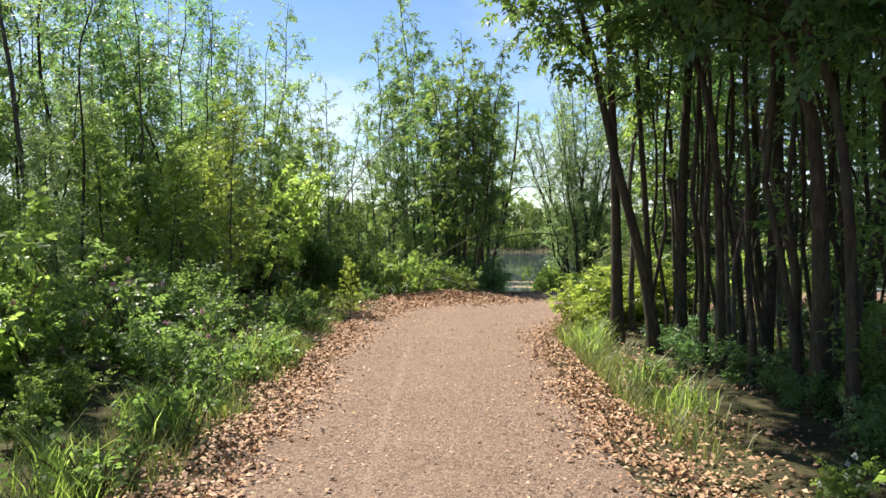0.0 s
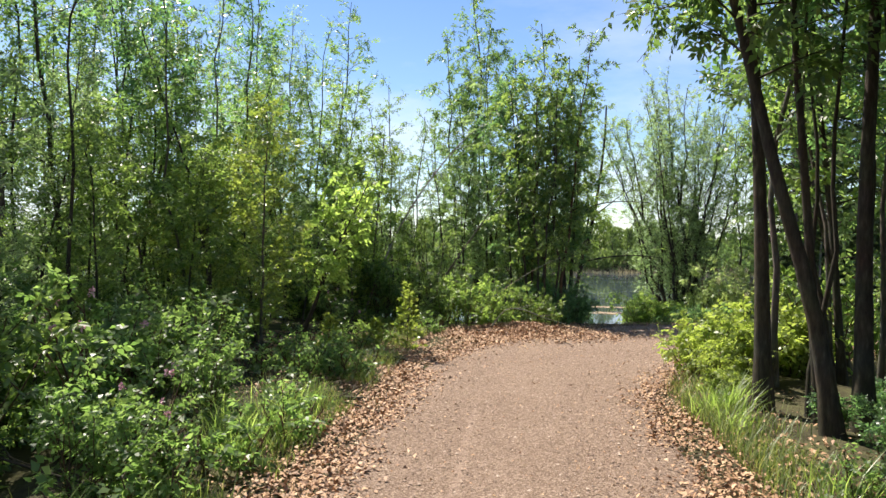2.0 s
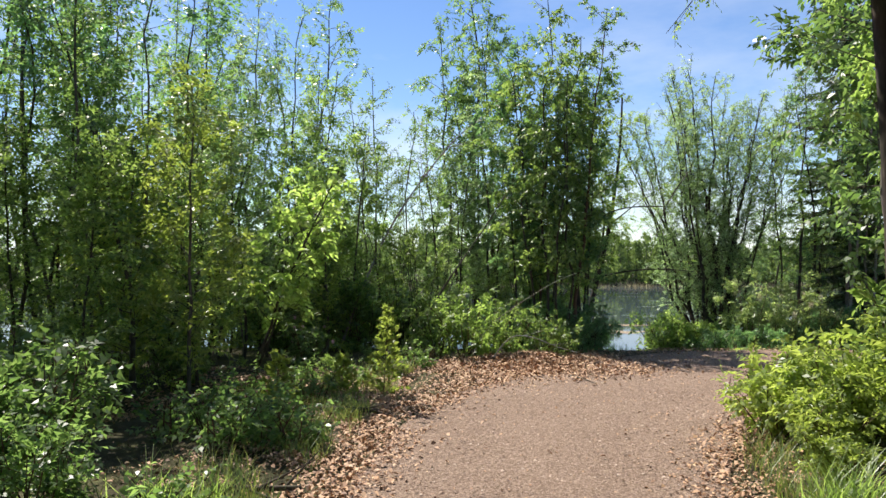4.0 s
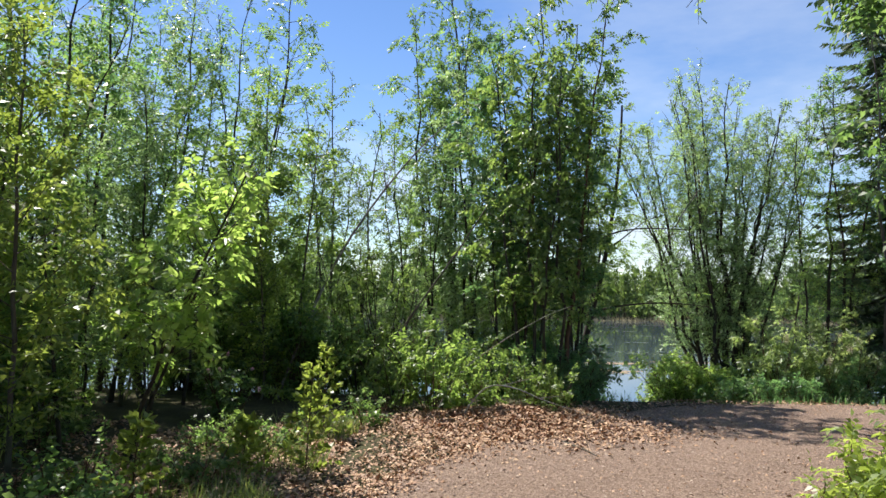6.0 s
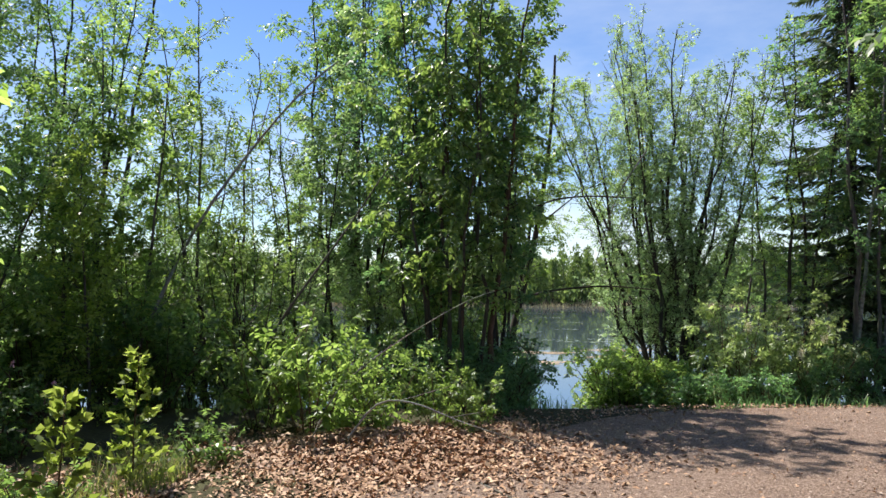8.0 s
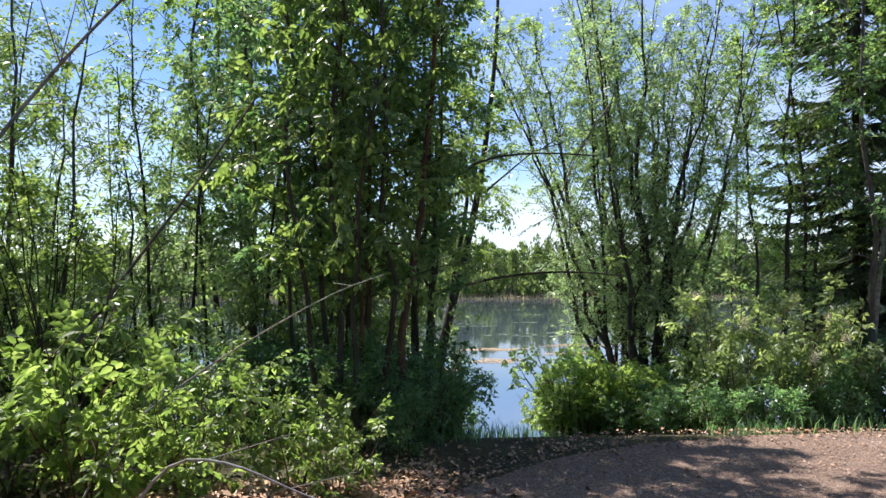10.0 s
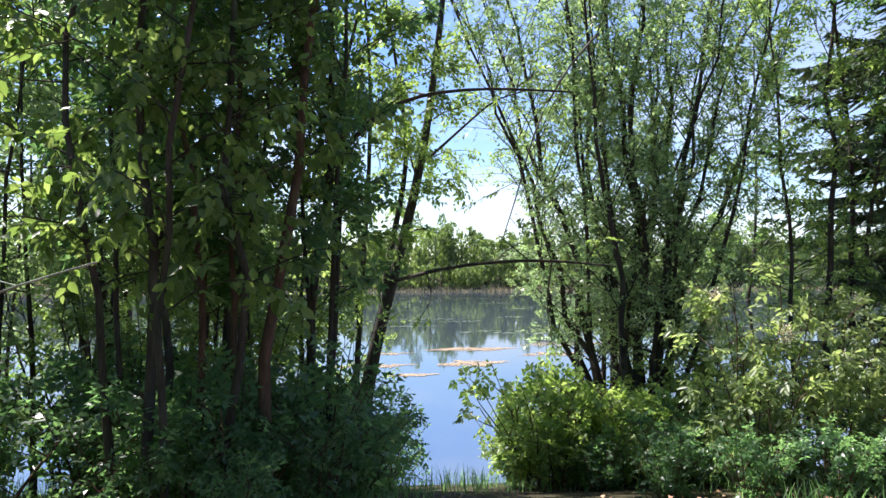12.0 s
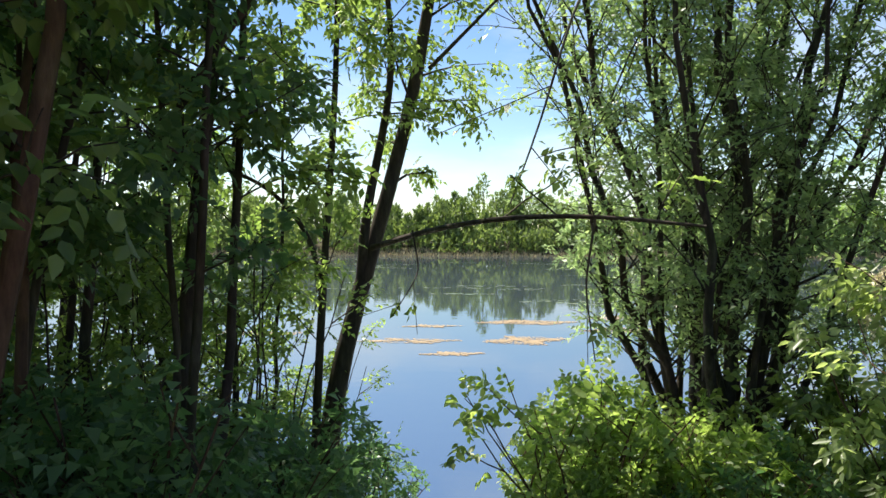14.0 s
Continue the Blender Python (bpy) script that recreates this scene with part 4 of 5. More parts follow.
bare_branch("bent_sapling", [(-3.35, 17.7, -0.1), (-3.0, 17.8, 0.9), (-2.55, 18.0, 2.1), (-1.9, 18.2, 3.1), (-1.3, 18.3, 3.85), (-0.95, 18.4, 4.15)], 0.026, 0.008, BARK_PALE, "bent grey sapling leaning across the gap in the trees", 9, 1, 260)
bare_branch("bent_sapling", [(-2.05, 17.9, -0.05), (-1.75, 18.0, 0.7), (-1.3, 18.1, 1.4), (-0.8, 18.2, 2.1), (-0.3, 18.3, 2.9)], 0.022, 0.008, BARK_GREY, "bent bare sapling leaning into the alder clump", 5, 2)
bare_branch("overhanging_branch", [(3.35, 13.7, 5.4), (2.9, 14.3, 5.5), (2.45, 15.1, 5.35), (2.05, 15.8, 4.9)], 0.016, 0.004, BARK_GREY, "leafy branch reaching over the bend of the trail", 9, 15, 260)
bare_branch("hanging_branch", [(3.6, 21.3, 3.6), (3.15, 20.7, 3.1), (2.85, 20.6, 2.58), (2.69, 20.6, 1.98), (2.51, 20.5, 1.5)], 0.012, 0.004, BARK_GREY, "thin drooping willow branch hanging by the gap", 7, 11, 90)
bare_branch("hanging_twig", [(2.88, 20.12, 1.42), (2.84, 20.15, 1.1), (2.9, 20.2, 0.74)], 0.007, 0.003, BARK_GREY, "thin dangling twig below the bough", 3, 12, 18)
bare_branch("hanging_twig", [(1.95, 21.25, 1.36), (2.0, 21.2, 1.1), (1.84, 21.1, 0.84)], 0.006, 0.003, BARK_DARK, "thin curling twig beside the leaning trunk", 3, 13, 12)
bare_branch("dead_branch", [(-0.85, 16.2, 0.1), (-0.65, 16.2, 0.55), (-0.1, 16.35, 0.95), (0.5, 16.5, 1.3), (0.8, 16.6, 1.4)], 0.0065, 0.003, BARK_PALE, "thin pale dead branch leaning through a bush", 4, 3)
bare_branch("dead_branch", [(-0.5, 15.9, 0.15), (-0.25, 15.9, 0.5), (0.1, 15.8, 0.47), (0.35, 15.75, 0.36), (0.55, 15.7, 0.3)], 0.010, 0.004, BARK_PALE, "thin pale dead twig arching over dry leaves", 3, 4)
bare_branch("fallen_branch", [(-2.1, 12.15, 0.07), (-1.8, 12.1, 0.09), (-1.5, 12.2, 0.06)], 0.045, 0.02, BARK_DARK, "short dark fallen branch on dry leaves at the trail edge", 5, 5)
bare_branch("fallen_branch", [(-2.3, 9.6, 0.06), (-1.9, 9.5, 0.07), (-1.55, 9.65, 0.05)], 0.04, 0.015, BARK_DARK, "dark broken branch on dry leaves at the trail edge", 4, 6)
bare_branch("fallen_branch", [(-2.35, 6.6, 0.05), (-2.8, 6.45, 0.22), (-3.35, 6.2, 0.5)], 0.012, 0.005, BARK_DARK, "thin dark stick caught in the undergrowth", 4, 8)
bare_branch("fallen_twig", [(0.55, 15.0, 0.03), (0.75, 14.6, 0.035), (0.85, 14.3, 0.03)], 0.009, 0.004, BARK_GREY, "thin grey twig lying on the gravel", 2, 7)


# ---- shrubs ----
def shrub(name, seed, H, wide, leaf, label, stems=9, leaf_n=2300, leaf_l=0.066, leaf_w=0.018, bark=None, extra=None, droop=0.15, group="shrubs of the undergrowth", tri=False, full=False):
    rng = np.random.default_rng(seed)
    lines = []
    for k in range(stems):
        a = 2.4 * k + rng.normal(0, 0.3)
        s = rng.uniform(0.2, 1.0)
        lines.append((stem_line(rng, H * rng.uniform(0.7, 1.05) * (1.1 - 0.3 * s), (wide * s * math.cos(a), wide * s * math.sin(a)), 0.05, 7, (0.1 * math.cos(a), 0.1 * math.sin(a))), 0.011, 0.004))
    t = plant(name, seed, lines, bark or BARK_RED, leaf, 4, 0.12, wide * 0.65, VASE, 0.4, leaf_n, leaf_l, leaf_w, droop, 0, 0.075, label, "shrub", group, "stemwork", 4, False, tri, full)
    if extra:
        mat, n, size = extra
        for i in range(n):
            line = lines[(i * 5) % stems][0]
            b = Bag()
            c = line[-1 if rng.random() < 0.6 else -2] + rng.normal(0, 0.05, 3)
            soft = size > 0.04
            k = 120 if soft else 26
            d = rng.normal(0, 1, (k, 3))
            b.leaves(c + d * size * (0.42 if soft else 0.2) * [1, 1, 1.7], d + [0, 0, 0.3], size * (0.45 if soft else 1), size * (0.2 if soft else 0.3), rng)
            tagged(b.make("seed_fluff" if soft else "flower", mat, t), kind="stuff")
    return t


S_FRESH = shrub("shrub", 101, 1.0, 0.5, LEAF_FRESH, "leafy green shrub in the undergrowth")
S_DEEP = shrub("shrub", 102, 0.95, 0.55, LEAF_DEEP, "dark green shrub in the shade", 9, 2250, 0.062, 0.022, tri=True)
S_ALDER = shrub("shrub", 103, 1.25, 0.6, LEAF_ALDER, "dense green shrub with small leaves", 10, 2000, 0.075, 0.026, tri=True)
S_BROAD = shrub("shrub", 104, 1.35, 0.7, LEAF_FRESH, "shrub with broad fresh green leaves", 8, 1300, 0.085, 0.025, droop=0.3, full=True)
S_YELLOW = shrub("shrub", 105, 0.95, 0.5, LEAF_YELLOW, "bright yellow-green shrub in full sun beside the trail", 11, 3300, 0.075, 0.021)
S_ROSE = shrub("rose_bush", 106, 0.8, 0.45, LEAF_ALDER, "wild rose bush with a few pink flowers", 9, 2000, 0.05, 0.016, extra=(PETAL, 9, 0.022))
S_CREAM = shrub("willow_shrub", 107, 1.95, 0.8, LEAF_PALE, "willow shrub with pale leaves and cream seed fluff", 12, 2900, 0.078, 0.0195, extra=(CATKIN, 5, 0.058), droop=0.3, full=True)
S_BANK = shrub("shrub", 108, 1.25, 0.66, LEAF_BANK, "lush sunlit shrub on the pond bank", 14, 3200, 0.06, 0.019, full=True)
S_SCREEN = shrub("shrub", 111, 2.5, 0.6, LEAF_FRESH, "tall slender shrub with small leaves before the water", 9, 3000, 0.052, 0.0165, bark=BARK_DARK, tri=True)
S_UMBEL = shrub("flowering_herb", 109, 0.6, 0.3, LEAF_FRESH, "low herb with small white flower heads", 6, 700, 0.08, 0.028, extra=(WHITE_PETAL, 6, 0.03))
S_TINY = shrub("seedling", 110, 0.4, 0.25, LEAF_ALDER, "small leafy seedling at the trail edge", 6, 560, 0.05, 0.016)


def tiered_sapling(seed, x, y, H):
    rng = np.random.default_rng(seed)
    root = tagged(new("sapling"), "small upright sapling with tiers of bright green leaves", "sapling")
    b, c, w = Bag(), Bag(), Bag()
    line = stem_line(rng, H, (0.05, 0), 0.02, 8)
    b.tube(line, 0.008, 0.003, 5)
    for k in range(26):
        u = 0.15 + 0.85 * k / 26
        i = min(int(u * 7), 6)
        p = line[i] + (line[i + 1] - line[i]) * (u * 7 - i)
        a = k * 2.4
        d = np.array([math.cos(a), math.sin(a), 0.35])
        ln = 0.26 * (1.15 - u)
        m = 12
        t = rng.uniform(0.1, 1, (m, 1))
        c.leaves(p + d * ln * t, d + rng.normal(0, 0.6, (m, 3)), 0.075, 0.022, rng)
        w.tube(np.array([p, p + d * ln * 0.5, p + d * ln]), 0.003, 0.0015, 3)
    stem = b.make("stem", BARK_RED, root)
    tagged(w.make("twigwork", BARK_RED, stem), kind="stuff")
    c.make("foliage", LEAF_YELLOW, root)
    return put(root, x, y)


tiered_sapling(1, -1.7, 13.4, 0.95)
tiered_sapling(2, -2.15, 13.1, 0.55)
tiered_sapling(3, -1.95, 15.0, 1.0)
tiered_sapling(4, -2.6, 12.2, 0.6)


def row(proto, places, s=(0.85, 1.15)):
    for x, y, k in places:
        put(proto, x, y, k * R.uniform(*s) / 1.0, R.uniform(0, 6.28))


# round the clump and the gap
row(S_BROAD, [(-0.95, 16.65, 0.85), (-0.3, 16.45, 0.8), (0.25, 16.6, 0.7), (-1.5, 17.0, 0.85), (0.55, 16.3, 0.45), (-0.65, 17.2, 0.8)])
row(S_DEEP, [(1.15, 20.5, 0.95), (0.75, 19.3, 1.0), (1.55, 21.4, 0.75), (1.35, 19.6, 0.8), (0.3, 19.3, 1.1), (0.85, 20.9, 1.0), (1.3, 20.7, 0.8), (-0.3, 19.5, 1.2), (0.2, 18.7, 0.9), (1.0, 18.6, 0.75), (0.9, 17.8, 0.6), (1.65, 22.2, 0.7), (0.5, 18.2, 0.8), (1.15, 19.0, 0.95), (0.7, 18.6, 0.9), (1.15, 19.9, 0.85), (0.1, 19.9, 1.2), (1.3, 21.2, 0.9), (-0.7, 18.8, 1.0), (0.5, 20.6, 1.1)])
row(S_BANK, [(2.95, 20.9, 0.8), (3.1, 21.4, 0.85), (3.55, 20.8, 0.85), (3.9, 21.1, 0.7), (2.95, 22.3, 0.75), (4.35, 20.8, 0.65), (3.4, 21.9, 0.9), (3.25, 20.9, 0.75), (3.75, 20.6, 0.7), (3.0, 20.6, 0.5), (4.9, 21.5, 1.0), (5.3, 22.1, 1.1)])
row(S_SCREEN, [(0.95, 21.2, 1.0), (0.45, 21.7, 1.05), (0.0, 21.3, 1.05), (-0.5, 21.7, 1.0), (0.6, 20.6, 0.95), (1.15, 22.0, 0.8), (-1.2, 21.2, 1.0), (4.7, 22.7, 0.85), (5.3, 22.4, 0.9), (5.0, 23.0, 0.7)])
row(S_CREAM, [(4.3, 19.7, 0.8), (4.9, 19.4, 0.8), (5.5, 19.7, 0.85), (4.9, 20.3, 0.85)])
row(S_DEEP, [(3.55, 19.5, 0.6), (3.95, 19.1, 0.6), (4.5, 19.05, 0.65), (5.1, 19.1, 0.7), (4.0, 20.4, 0.8), (3.3, 20.3, 0.55), (5.4, 19.6, 0.9), (6.1, 19.9, 1.2), (6.9, 19.8, 1.1), (7.7, 19.9, 1.2), (8.6, 20.0, 1.2), (9.5, 20.1, 1.2), (10.5, 20.3, 1.2), (5.9, 20.8, 1.4), (11.5, 20.5, 1.3), (7.2, 20.5, 1.4)])
# sunny corner on the inside of the bend
row(S_YELLOW, [(2.05, 11.35, 0.85), (2.5, 11.9, 0.95), (2.25, 10.75, 0.8), (2.95, 12.2, 0.8), (2.7, 11.2, 1.1), (3.6, 12.6, 0.8), (2.0, 10.0, 0.6), (3.3, 11.8, 1.2)])
row(S_BROAD, [(4.3, 13.1, 1.0), (5.2, 13.6, 1.0), (6.2, 14.0, 1.1), (7.4, 14.4, 1.1), (3.9, 12.3, 1.3)])
row(S_SCREEN, [(0.2, 20.5, 1.0), (-0.4, 20.2, 1.0)])
for k in range(22):
    put(S_SCREEN, -8.4 + 0.31 * k + 0.2 * math.sin(k * 5.1), 19.6 + 1.3 * math.sin(k * 2.3), 1.0 + 0.2 * math.sin(k * 3.7), k * 1.1)
row(S_TINY, [(-2.2, 10.7, 1.1), (-2.45, 10.4, 1.1), (-2.3, 11.1, 1.0)])
row(S_FRESH, [(-2.5, 14.1, 0.35), (-1.9, 16.4, 0.6), (-2.5, 16.3, 0.6)])
row(S_BROAD, [(-3.6, 6.7, 1.15), (-4.1, 5.9, 1.35), (-4.0, 7.7, 1.1)])
# undergrowth on the left
left_rng = np.random.default_rng(5)
for k in range(56):
    y = -1.0 + 17.0 * (k + left_rng.random()) / 56
    x = -2.4 - abs(left_rng.normal(0, 0.95)) - (1.5 if 9.3 < y < 15.8 else 0) - 0.4 * (y < 1)
    kind = [S_FRESH, S_ALDER, S_ROSE, S_BROAD, S_UMBEL, S_DEEP][int(left_rng.choice(6, p=[0.32, 0.32, 0.18, 0.0, 0.08, 0.10]))]
    kind = [S_FRESH, S_ALDER][k % 2] if 9.3 < y < 15.8 else kind
    if 10.8 < y < 15.8 and x > -4.4:
        continue
    put(kind, x, y, left_rng.uniform(0.7, 1.15) * (0.75 if x > -2.7 else 1.05), left_rng.uniform(0, 6.28))
for k in range(16):
    bx, by = left_rng.uniform(-9, -3.8), left_rng.uniform(-1, 21)
    put([S_DEEP, S_ALDER][k % 2], bx - (1.6 if bx > -5.4 and 9 < by < 16.5 else 0), by, left_rng.uniform(1.0, 1.5), left_rng.uniform(0, 6.28))
for k in range(20):
    put(S_ALDER, left_rng.uniform(-5.2, -1.4), left_rng.uniform(17.6, 21.9), left_rng.uniform(0.9, 1.3), left_rng.uniform(0, 6.28))
# undergrowth on the right
for k in range(26):
    put([S_DEEP, S_ALDER, S_FRESH][k % 3], left_rng.uniform(3.2, 7.0), left_rng.uniform(3.5, 11.5), left_rng.uniform(0.55, 0.95), left_rng.uniform(0, 6.28))
for k in range(13):
    put(S_DEEP, left_rng.uniform(2.5, 3.3), 4.4 + 0.4 * k, left_rng.uniform(0.35, 0.6), left_rng.uniform(0, 6.28))
for x, y, k in [(2.35, 3.35, 0.9), (2.7, 3.7, 1.0), (2.15, 3.9, 0.6)]:
    put(S_UMBEL, x, y, k, x * 5)
for x, y in [(-1.95, 4.2), (-2.0, 7.2), (-1.95, 10.8), (-2.2, 14.2), (-1.6, 15.6), (-2.15, 3.2), (-1.9, 5.3), (-2.1, 6.3), (-1.85, 8.1), (-2.1, 8.9), (-2.5, 10.6), (-2.9, 11.8), (-2.4, 11.4), (-2.8, 13.0), (-3.1, 10.9), (-2.3, 12.6), (-2.9, 14.2), (2.05, 7.1)]:
    put(S_TINY, x, y, left_rng.uniform(0.8, 1.2), left_rng.uniform(0, 6.28))

# ---- far bank ----
LEAF_FAR = leaf_material("leaf_far_bank", (0.085, 0.13, 0.042), (0.135, 0.188, 0.062), (0.2, 0.255, 0.1), (1.7, 1.75, 1.1), 0.6, 0.5)
frng = np.random.default_rng(21)
far, far_wood = Bag(True), Bag()
for k in range(760):
    x, y = frng.uniform(-64, 74), 87.5 + abs(frng.normal(0, 7.5))
    h = (frng.uniform(3.7, 6.4) if k % 3 else frng.uniform(2.0, 3.8)) * (0.82 + 0.3 * math.sin(x * 0.11 + 1.5) * math.sin(x * 0.31))
    w = h * frng.uniform(0.2, 0.4)
    zb = gz(x, y)
    far_wood.tube(np.array([(x, y, zb - 0.2), (x + 0.1, y, zb + h * 0.5), (x, y, zb + h * 0.95)]), 0.07, 0.02, 4)
    n = 230
    s = frng.random(n) ** 0.8
    a = frng.uniform(0, 6.28, n)
    rad = w * np.sqrt(frng.random(n)) * (1.05 - s) ** 0.6
    p = np.stack([x + rad * np.cos(a), y + rad * np.sin(a), zb + 0.1 + s * h], -1)
    far.leaves(p, frng.normal(0, 0.6, (n, 3)) + [0, 0, 1.1], 0.46 * frng.uniform(0.6, 1.2, n), 0.11, frng)
for k in range(170):
    x, y = frng.uniform(-60, 70), frng.uniform(86.2, 88.4)
    n, h = 130, frng.uniform(1.0, 2.4)
    q = frng.normal(0, 1, (n, 2)) * [0.75, 0.4]
    p = np.stack([x + q[:, 0], y + q[:, 1], gz(x, y) - 0.1 + h * frng.random(n) ** 1.2], -1)
    far.leaves(p, frng.normal(0, 0.6, (n, 3)) + [0, 0, 1.1], 0.45 * frng.uniform(0.6, 1.2, n), 0.12, frng)
tagged(far.make("far_woods_foliage", LEAF_FAR), "light green young woods on the far pond bank", "woods", kind="stuff")
tagged(far_wood.make("far_woods_trunks", BARK_GREY), "thin trunks of the woods on the far bank", "woods", kind="stuff")


def blades(n, place, h, w, rng, lean=0.35):
    """Thin standing blades, bent over at the tip."""
    b = Bag()
    x, y = place(n)
    z = height(x, y) - 0.02
    hh = h * rng.uniform(0.5, 1.2, len(x))
    a = rng.uniform(0, 6.28, len(x))
    d = np.stack([np.cos(a), np.sin(a), 0 * a], -1)
    s = np.stack([-np.sin(a), np.cos(a), 0 * a], -1)
    p0 = np.stack([x, y, z], -1)
    bend = lean * hh[:, None] * rng.uniform(0.3, 1.4, (len(x), 1))
    up = np.array([0, 0, 1.0])
    p1 = p0 + up * hh[:, None] * 0.6 + d * bend * 0.35
    p2 = p0 + up * hh[:, None] + d * bend
    ww = w * rng.uniform(0.6, 1.2, (len(x), 1))
    v = np.stack([p0 - s * ww, p0 + s * ww, p1 + s * ww * 0.8, p1 - s * ww * 0.8, p2 + s * ww * 0.12, p2 - s * ww * 0.12], 1)
    base = np.arange(len(x))[:, None] * 6
    f = np.concatenate([base + np.array([0, 1, 2, 3]), base + np.array([3, 2, 4, 5])])
    b.add(v.reshape(-1, 3), f)
    return b


reeds = blades(14000, lambda n: (frng.uniform(-70, 80, n), 84.6 + frng.random(n) ** 1.5 * 3.0), 0.3, 0.05, frng)
tagged(reeds.make("reeds", REED), "dry reddish-brown reeds along the far bank", "reeds", kind="stuff")

# ---- floating things on the pond ----
wrng = np.random.default_rng(33)
mats, pads = Bag(), Bag()


def floats(bag, cx, cy, rx, ry, n, size, z):
    a, q = wrng.uniform(0, 6.28, n), np.sqrt(wrng.random(n)) * wrng.uniform(0.6, 1.15, n)
    x, y = cx + rx * q * np.cos(a) + 0.25 * np.sin(3 * a), cy + ry * q * np.sin(a)
    r = size * wrng.uniform(0.5, 1.3, n)
    t = wrng.uniform(0, 6.28, n)
    ang = t[:, None] + np.arange(4) * math.pi / 2
    v = np.stack([x[:, None] + r[:, None] * np.cos(ang), y[:, None] + 0.8 * r[:, None] * np.sin(ang), np.full((n, 4), z) + 0.002 * wrng.random((n, 1))], -1)
    bag.add(v.reshape(-1, 3), np.arange(n * 4).reshape(-1, 4))


for cx, cy, rx, ry, n in [(3.85, 35.4, 1.15, 0.45, 520), (3.55, 32.3, 0.7, 0.6, 420), (1.45, 34.5, 0.55, 0.25, 150), (1.1, 32.1, 0.95, 0.35, 230), (2.05, 30.5, 0.42, 0.22, 130), (5.9, 34.0, 0.8, 0.5, 220), (6.9, 36.5, 1.4, 0.6, 260), (-2.5, 33, 1.3, 0.4, 150)]:
    floats(mats, cx, cy, rx, ry, n * 3, 0.034, WATER_Z + 0.006)
for k in range(46):
    floats(pads, wrng.uniform(-10, 16), wrng.uniform(40, 80), wrng.uniform(0.6, 2.2), wrng.uniform(0.3, 0.9), 26, 0.11, WATER_Z + 0.006)
tagged(mats.make("floating_pollen", SCUM), "tan patches of pollen floating on the pond", "pollen", kind="stuff")
tagged(pads.make("lily_pads", LILY), "small green lily pads floating far out", "lily pads", kind="stuff")

# ---- grass, dry leaves and pebbles ----
grng = np.random.default_rng(44)


def bank_grass(n):
    x = np.concatenate([-1.6 - np.abs(grng.normal(0, 0.42, n // 2)), 1.55 + np.abs(grng.normal(0, 0.3, n // 5))])
    y = 4.6 + 8.2 * grng.random(len(x)) ** 0.7
    y[: n // 2] = grng.uniform(-2, 16.2, n // 2)
    tuft = wave(x * 1.3, y, 2.2) + 0.5 * wave(x, y, 5.0) + grng.normal(0, 0.3, len(x))
    u, dl, dr = inside_path(x, y)
    ok = (tuft > -0.25) & ((u < 0) | (u > 1)) & (np.minimum(dl, dr) > grng.uniform(0.02, 0.35, len(x)))
    return x[ok], y[ok]


def shore_grass(n):
    x, y = grng.uniform(-4, 12, n), grng.uniform(18.2, 22.2, n)
    ok = (wave(x, y, 1.8) > -0.4) & ~((x > 1.9) & (x < 3.6) & (y < 20.2))
    return x[ok], y[ok]


tagged(blades(30000, bank_grass, 0.19, 0.004, grng, 0.75).make("grass", LEAF_GRASS), "fresh grass along both edges of the trail", "grass", kind="stuff")
def tuft_grass(n):
    """Taller tufts here and there along both verges."""
    spots = np.stack([np.concatenate([-1.95 - 0.35 * grng.random(13), 1.75 + 0.3 * grng.random(8)]), np.concatenate([grng.uniform(3.5, 9.2, 13), grng.uniform(5.2, 10.2, 8)])], -1)
    q = spots[grng.integers(0, len(spots), n)] + grng.normal(0, 0.10, (n, 2))
    return q[:, 0], q[:, 1]


tagged(blades(1500, tuft_grass, 0.33, 0.005, grng, 0.9).make("grass", LEAF_BANK), "tall bright green grass tufts on the trail verge", "grass", kind="stuff")
tagged(blades(9000, shore_grass, 0.2, 0.005, grng, 0.6).make("grass", LEAF_DEEP), "shaded grass on the slope to the pond", "grass", kind="stuff")


def litter(n):
    s = grng.integers(0, 200, n)
    left = grng.random(n) < 0.6
    e = np.where(left[:, None], EL[s], ER[s])
    o = np.where(left[:, None], EL[s] - ER[s], ER[s] - EL[s])
    o = o / (np.linalg.norm(o, axis=1, keepdims=True) + 1e-9)
    q = e + o * (grng.normal(0.06, 0.33, n) * np.where(left, 1.05, 0.95))[:, None] + grng.normal(0, 0.06, (n, 2))
    return q[:, 0], q[:, 1]


def dry_leaves(x, y, size, z0=0.012):
    n = len(x)
    b = Bag()
    p = np.stack([x, y, height(x, y) + z0 + grng.random(n) * 0.035], -1)
    d = np.stack([grng.normal(0, 1, n), grng.normal(0, 1, n), grng.normal(0, 0.3, n)], -1)
    d /= np.linalg.norm(d, axis=1, keepdims=True)
    s = np.cross(d, np.array([0, 0, 1.0]) + grng.normal(0, 0.35, (n, 3)))
    s /= np.linalg.norm(s, axis=1, keepdims=True)
    L = (size * grng.uniform(0.5, 1.3, n))[:, None]
    up = np.array([0, 0, 1.0])
    v = np.stack([p, p + d * L * 0.5 + s * L * 0.27 + up * L * grng.uniform(0.05, 0.3, (n, 1)), p + d * L, p + d * L * 0.45 - s * L * 0.27 + up * L * grng.uniform(0.05, 0.3, (n, 1))], 1)
    b.add(v.reshape(-1, 3), np.arange(n * 4).reshape(-1, 4))
    return b


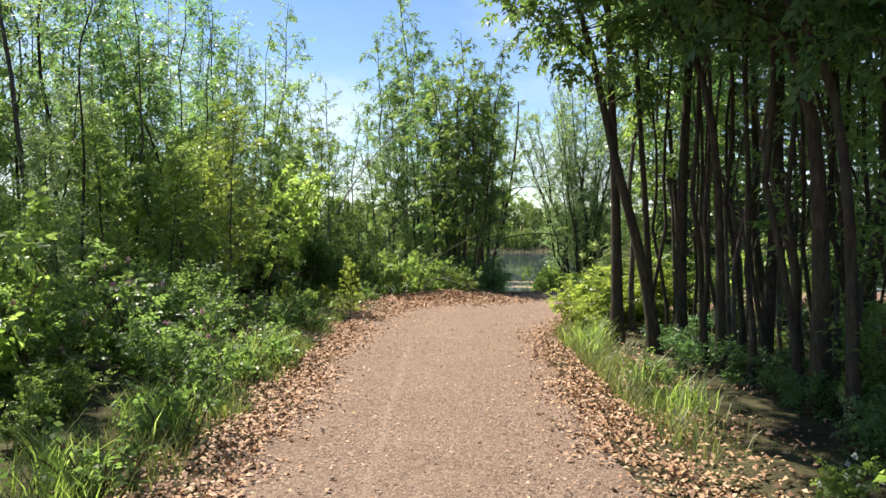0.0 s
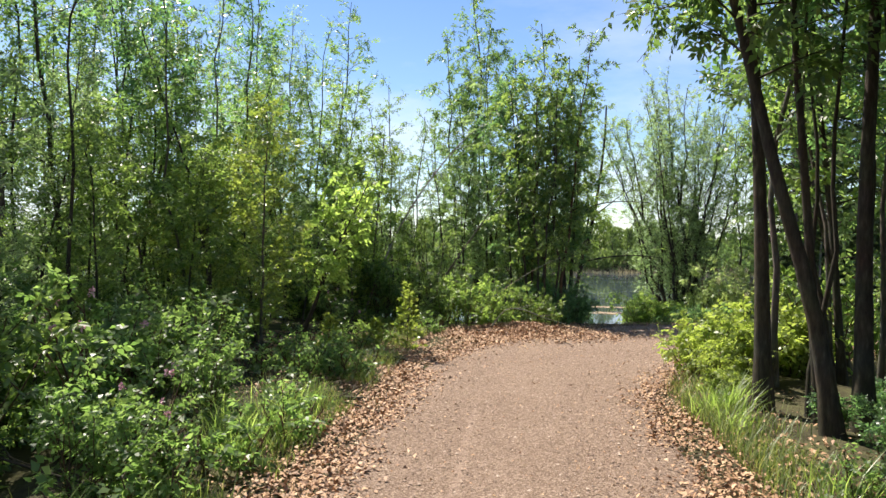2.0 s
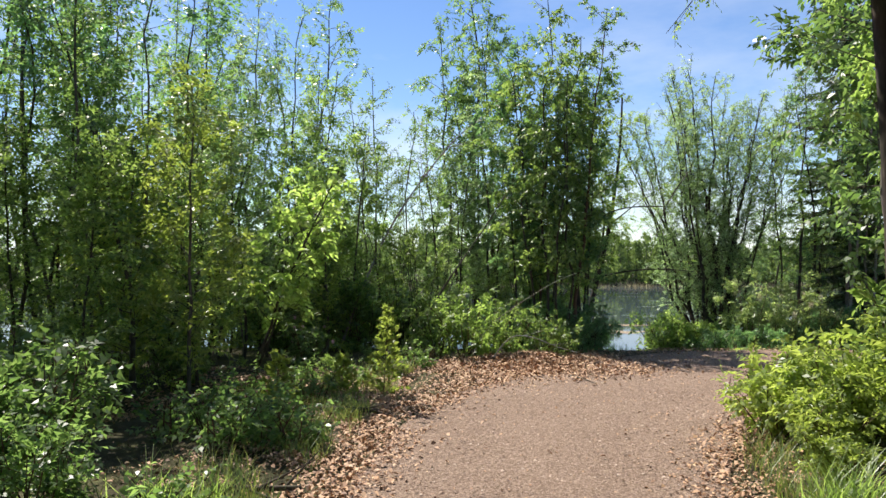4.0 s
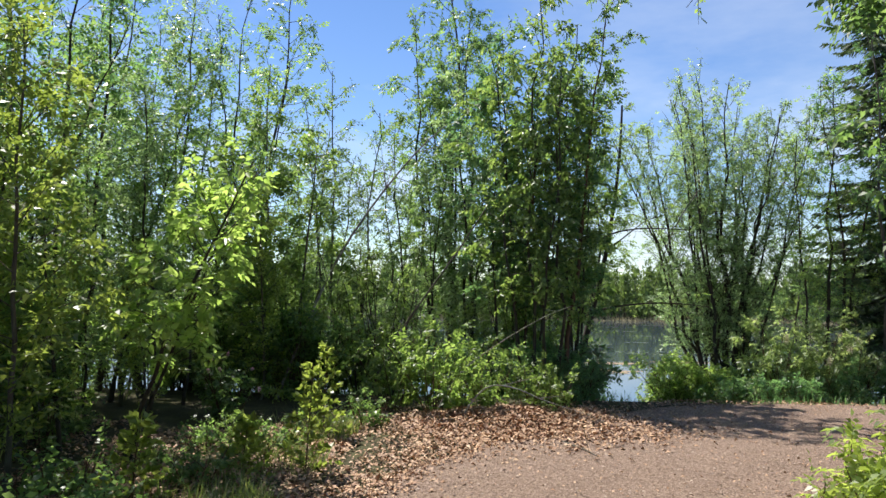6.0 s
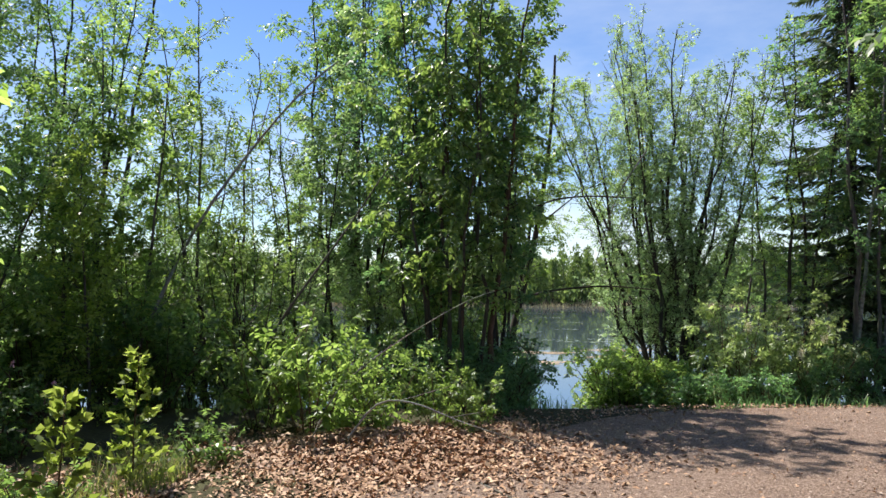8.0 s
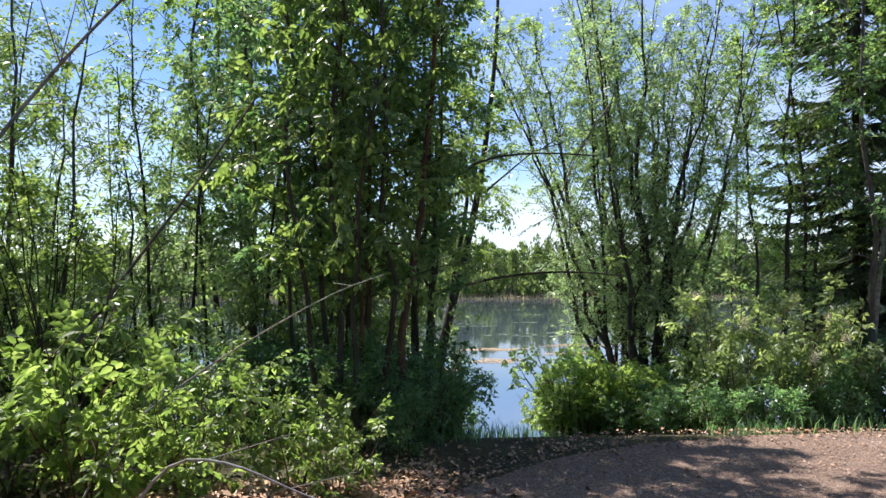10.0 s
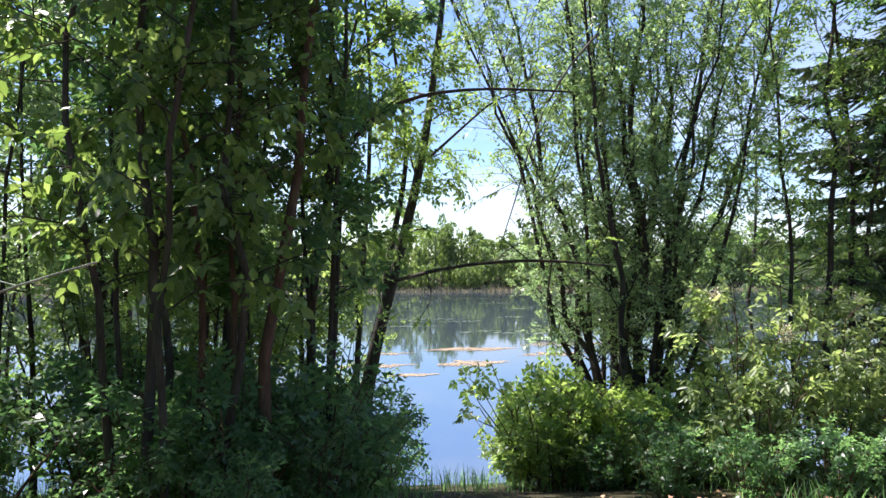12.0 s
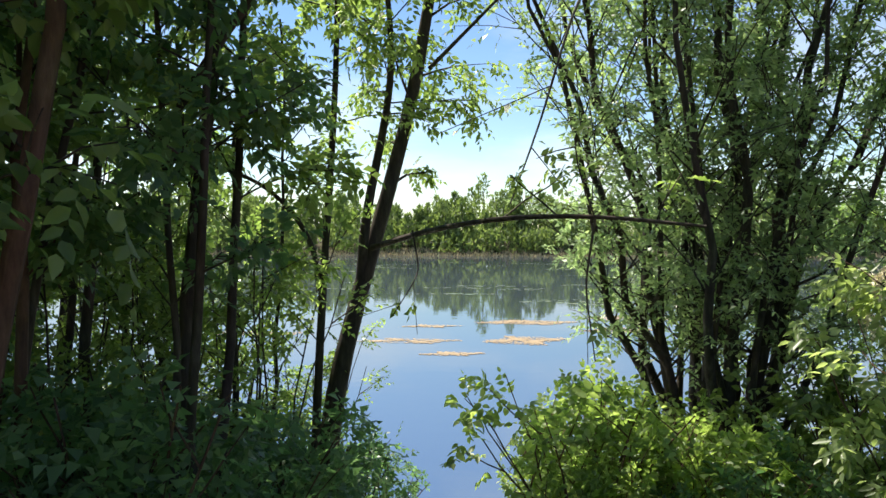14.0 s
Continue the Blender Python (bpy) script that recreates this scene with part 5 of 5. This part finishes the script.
lx, ly = litter(112000)
ok = (wave(lx, ly, 1.9) + 0.6 * wave(lx + 5, ly, 4.3) + grng.normal(0, 0.45, len(lx)) > -0.55) & (ly > -6) & (lx < 16) & ~((lx > 1.2) & (ly > 16.3) & (grng.random(len(lx)) < 0.8))
tagged(dry_leaves(lx[ok], ly[ok], 0.048).make("dry_leaves", LITTER), "curled brown dry leaves along the trail edges", "dry leaves", kind="stuff")
mx_, my_ = grng.normal(-0.05, 0.9, 12000), grng.normal(15.75, 0.5, 12000)
tagged(dry_leaves(mx_, my_, 0.056).make("dry_leaves", LITTER), "mound of brown dry leaves below the bush at the bend", "dry leaves", kind="stuff")
qx, qy = -1.55 - np.abs(grng.normal(0, 0.7, 12000)), grng.uniform(9.5, 15.6, 12000)
qx[8000:], qy[8000:] = 1.4 + np.abs(grng.normal(0, 0.7, 4000)), grng.uniform(1.5, 10.5, 4000)
ok = wave(qx, qy, 2.5) + grng.normal(0, 0.4, 12000) > -0.2
tagged(dry_leaves(qx[ok], qy[ok], 0.05).make("dry_leaves", LITTER), "dry leaves strewn over the open bank beside the trail", "dry leaves", kind="stuff")
brng = np.random.default_rng(77)
bx, by = brng.uniform(-4.6, -1.5, 9000), brng.uniform(11.8, 15.4, 9000)
ok = wave(bx, by, 2.1) + brng.normal(0, 0.4, 9000) > -0.15
tagged(dry_leaves(bx[ok], by[ok], 0.052).make("dry_leaves", LITTER), "dry leaves lying between the plants on the bank", "dry leaves", kind="stuff")
fx, fy = grng.uniform(-1.5, 6.0, 26000), grng.uniform(0, 19, 26000)
u, dl, dr = inside_path(fx, fy)
ok = (u > 0.0) & (u < 1.0) & (grng.random(len(u)) < 0.12 + 0.22 * (fy > 13) + 0.9 * np.exp(-np.minimum(dl, dr) / 0.3))
tagged(dry_leaves(fx[ok], fy[ok], 0.032, 0.03).make("dry_leaves", LITTER), "scattered leaf scraps on the gravel", "dry leaves", kind="stuff")

px_, py_ = grng.uniform(-1.6, 8, 46000), grng.uniform(1.5, 19.2, 46000)
u, dl, dr = inside_path(px_, py_)
ok = (u > -0.02) & (u < 1.02)
px_, py_ = px_[ok], py_[ok]
n = len(px_)
r = 0.006 + 0.011 * grng.random(n) ** 3
octa = np.array([(1, 0, 0), (0, 1, 0), (-1, 0, 0), (0, -1, 0), (0, 0, 0.7), (0, 0, -0.7)], float)
tri = np.array([(0, 1, 4), (1, 2, 4), (2, 3, 4), (3, 0, 4)])
turn = grng.uniform(0, 6.28, n)
c, s = np.cos(turn)[:, None], np.sin(turn)[:, None]
o = octa[None] * grng.uniform(0.6, 1.3, (n, 6, 1)) * r[:, None, None]
v = np.stack([px_[:, None] + o[..., 0] * c - o[..., 1] * s, py_[:, None] + o[..., 0] * s + o[..., 1] * c, (height(px_, py_) + 0.031)[:, None] + o[..., 2]], -1)
f = (np.arange(n)[:, None, None] * 6 + tri[None]).reshape(-1, 3)
tagged(mesh_object("pebbles", v.reshape(-1, 3), f, PEBBLE), "small loose stones on the gravel trail", "pebbles", kind="stuff")
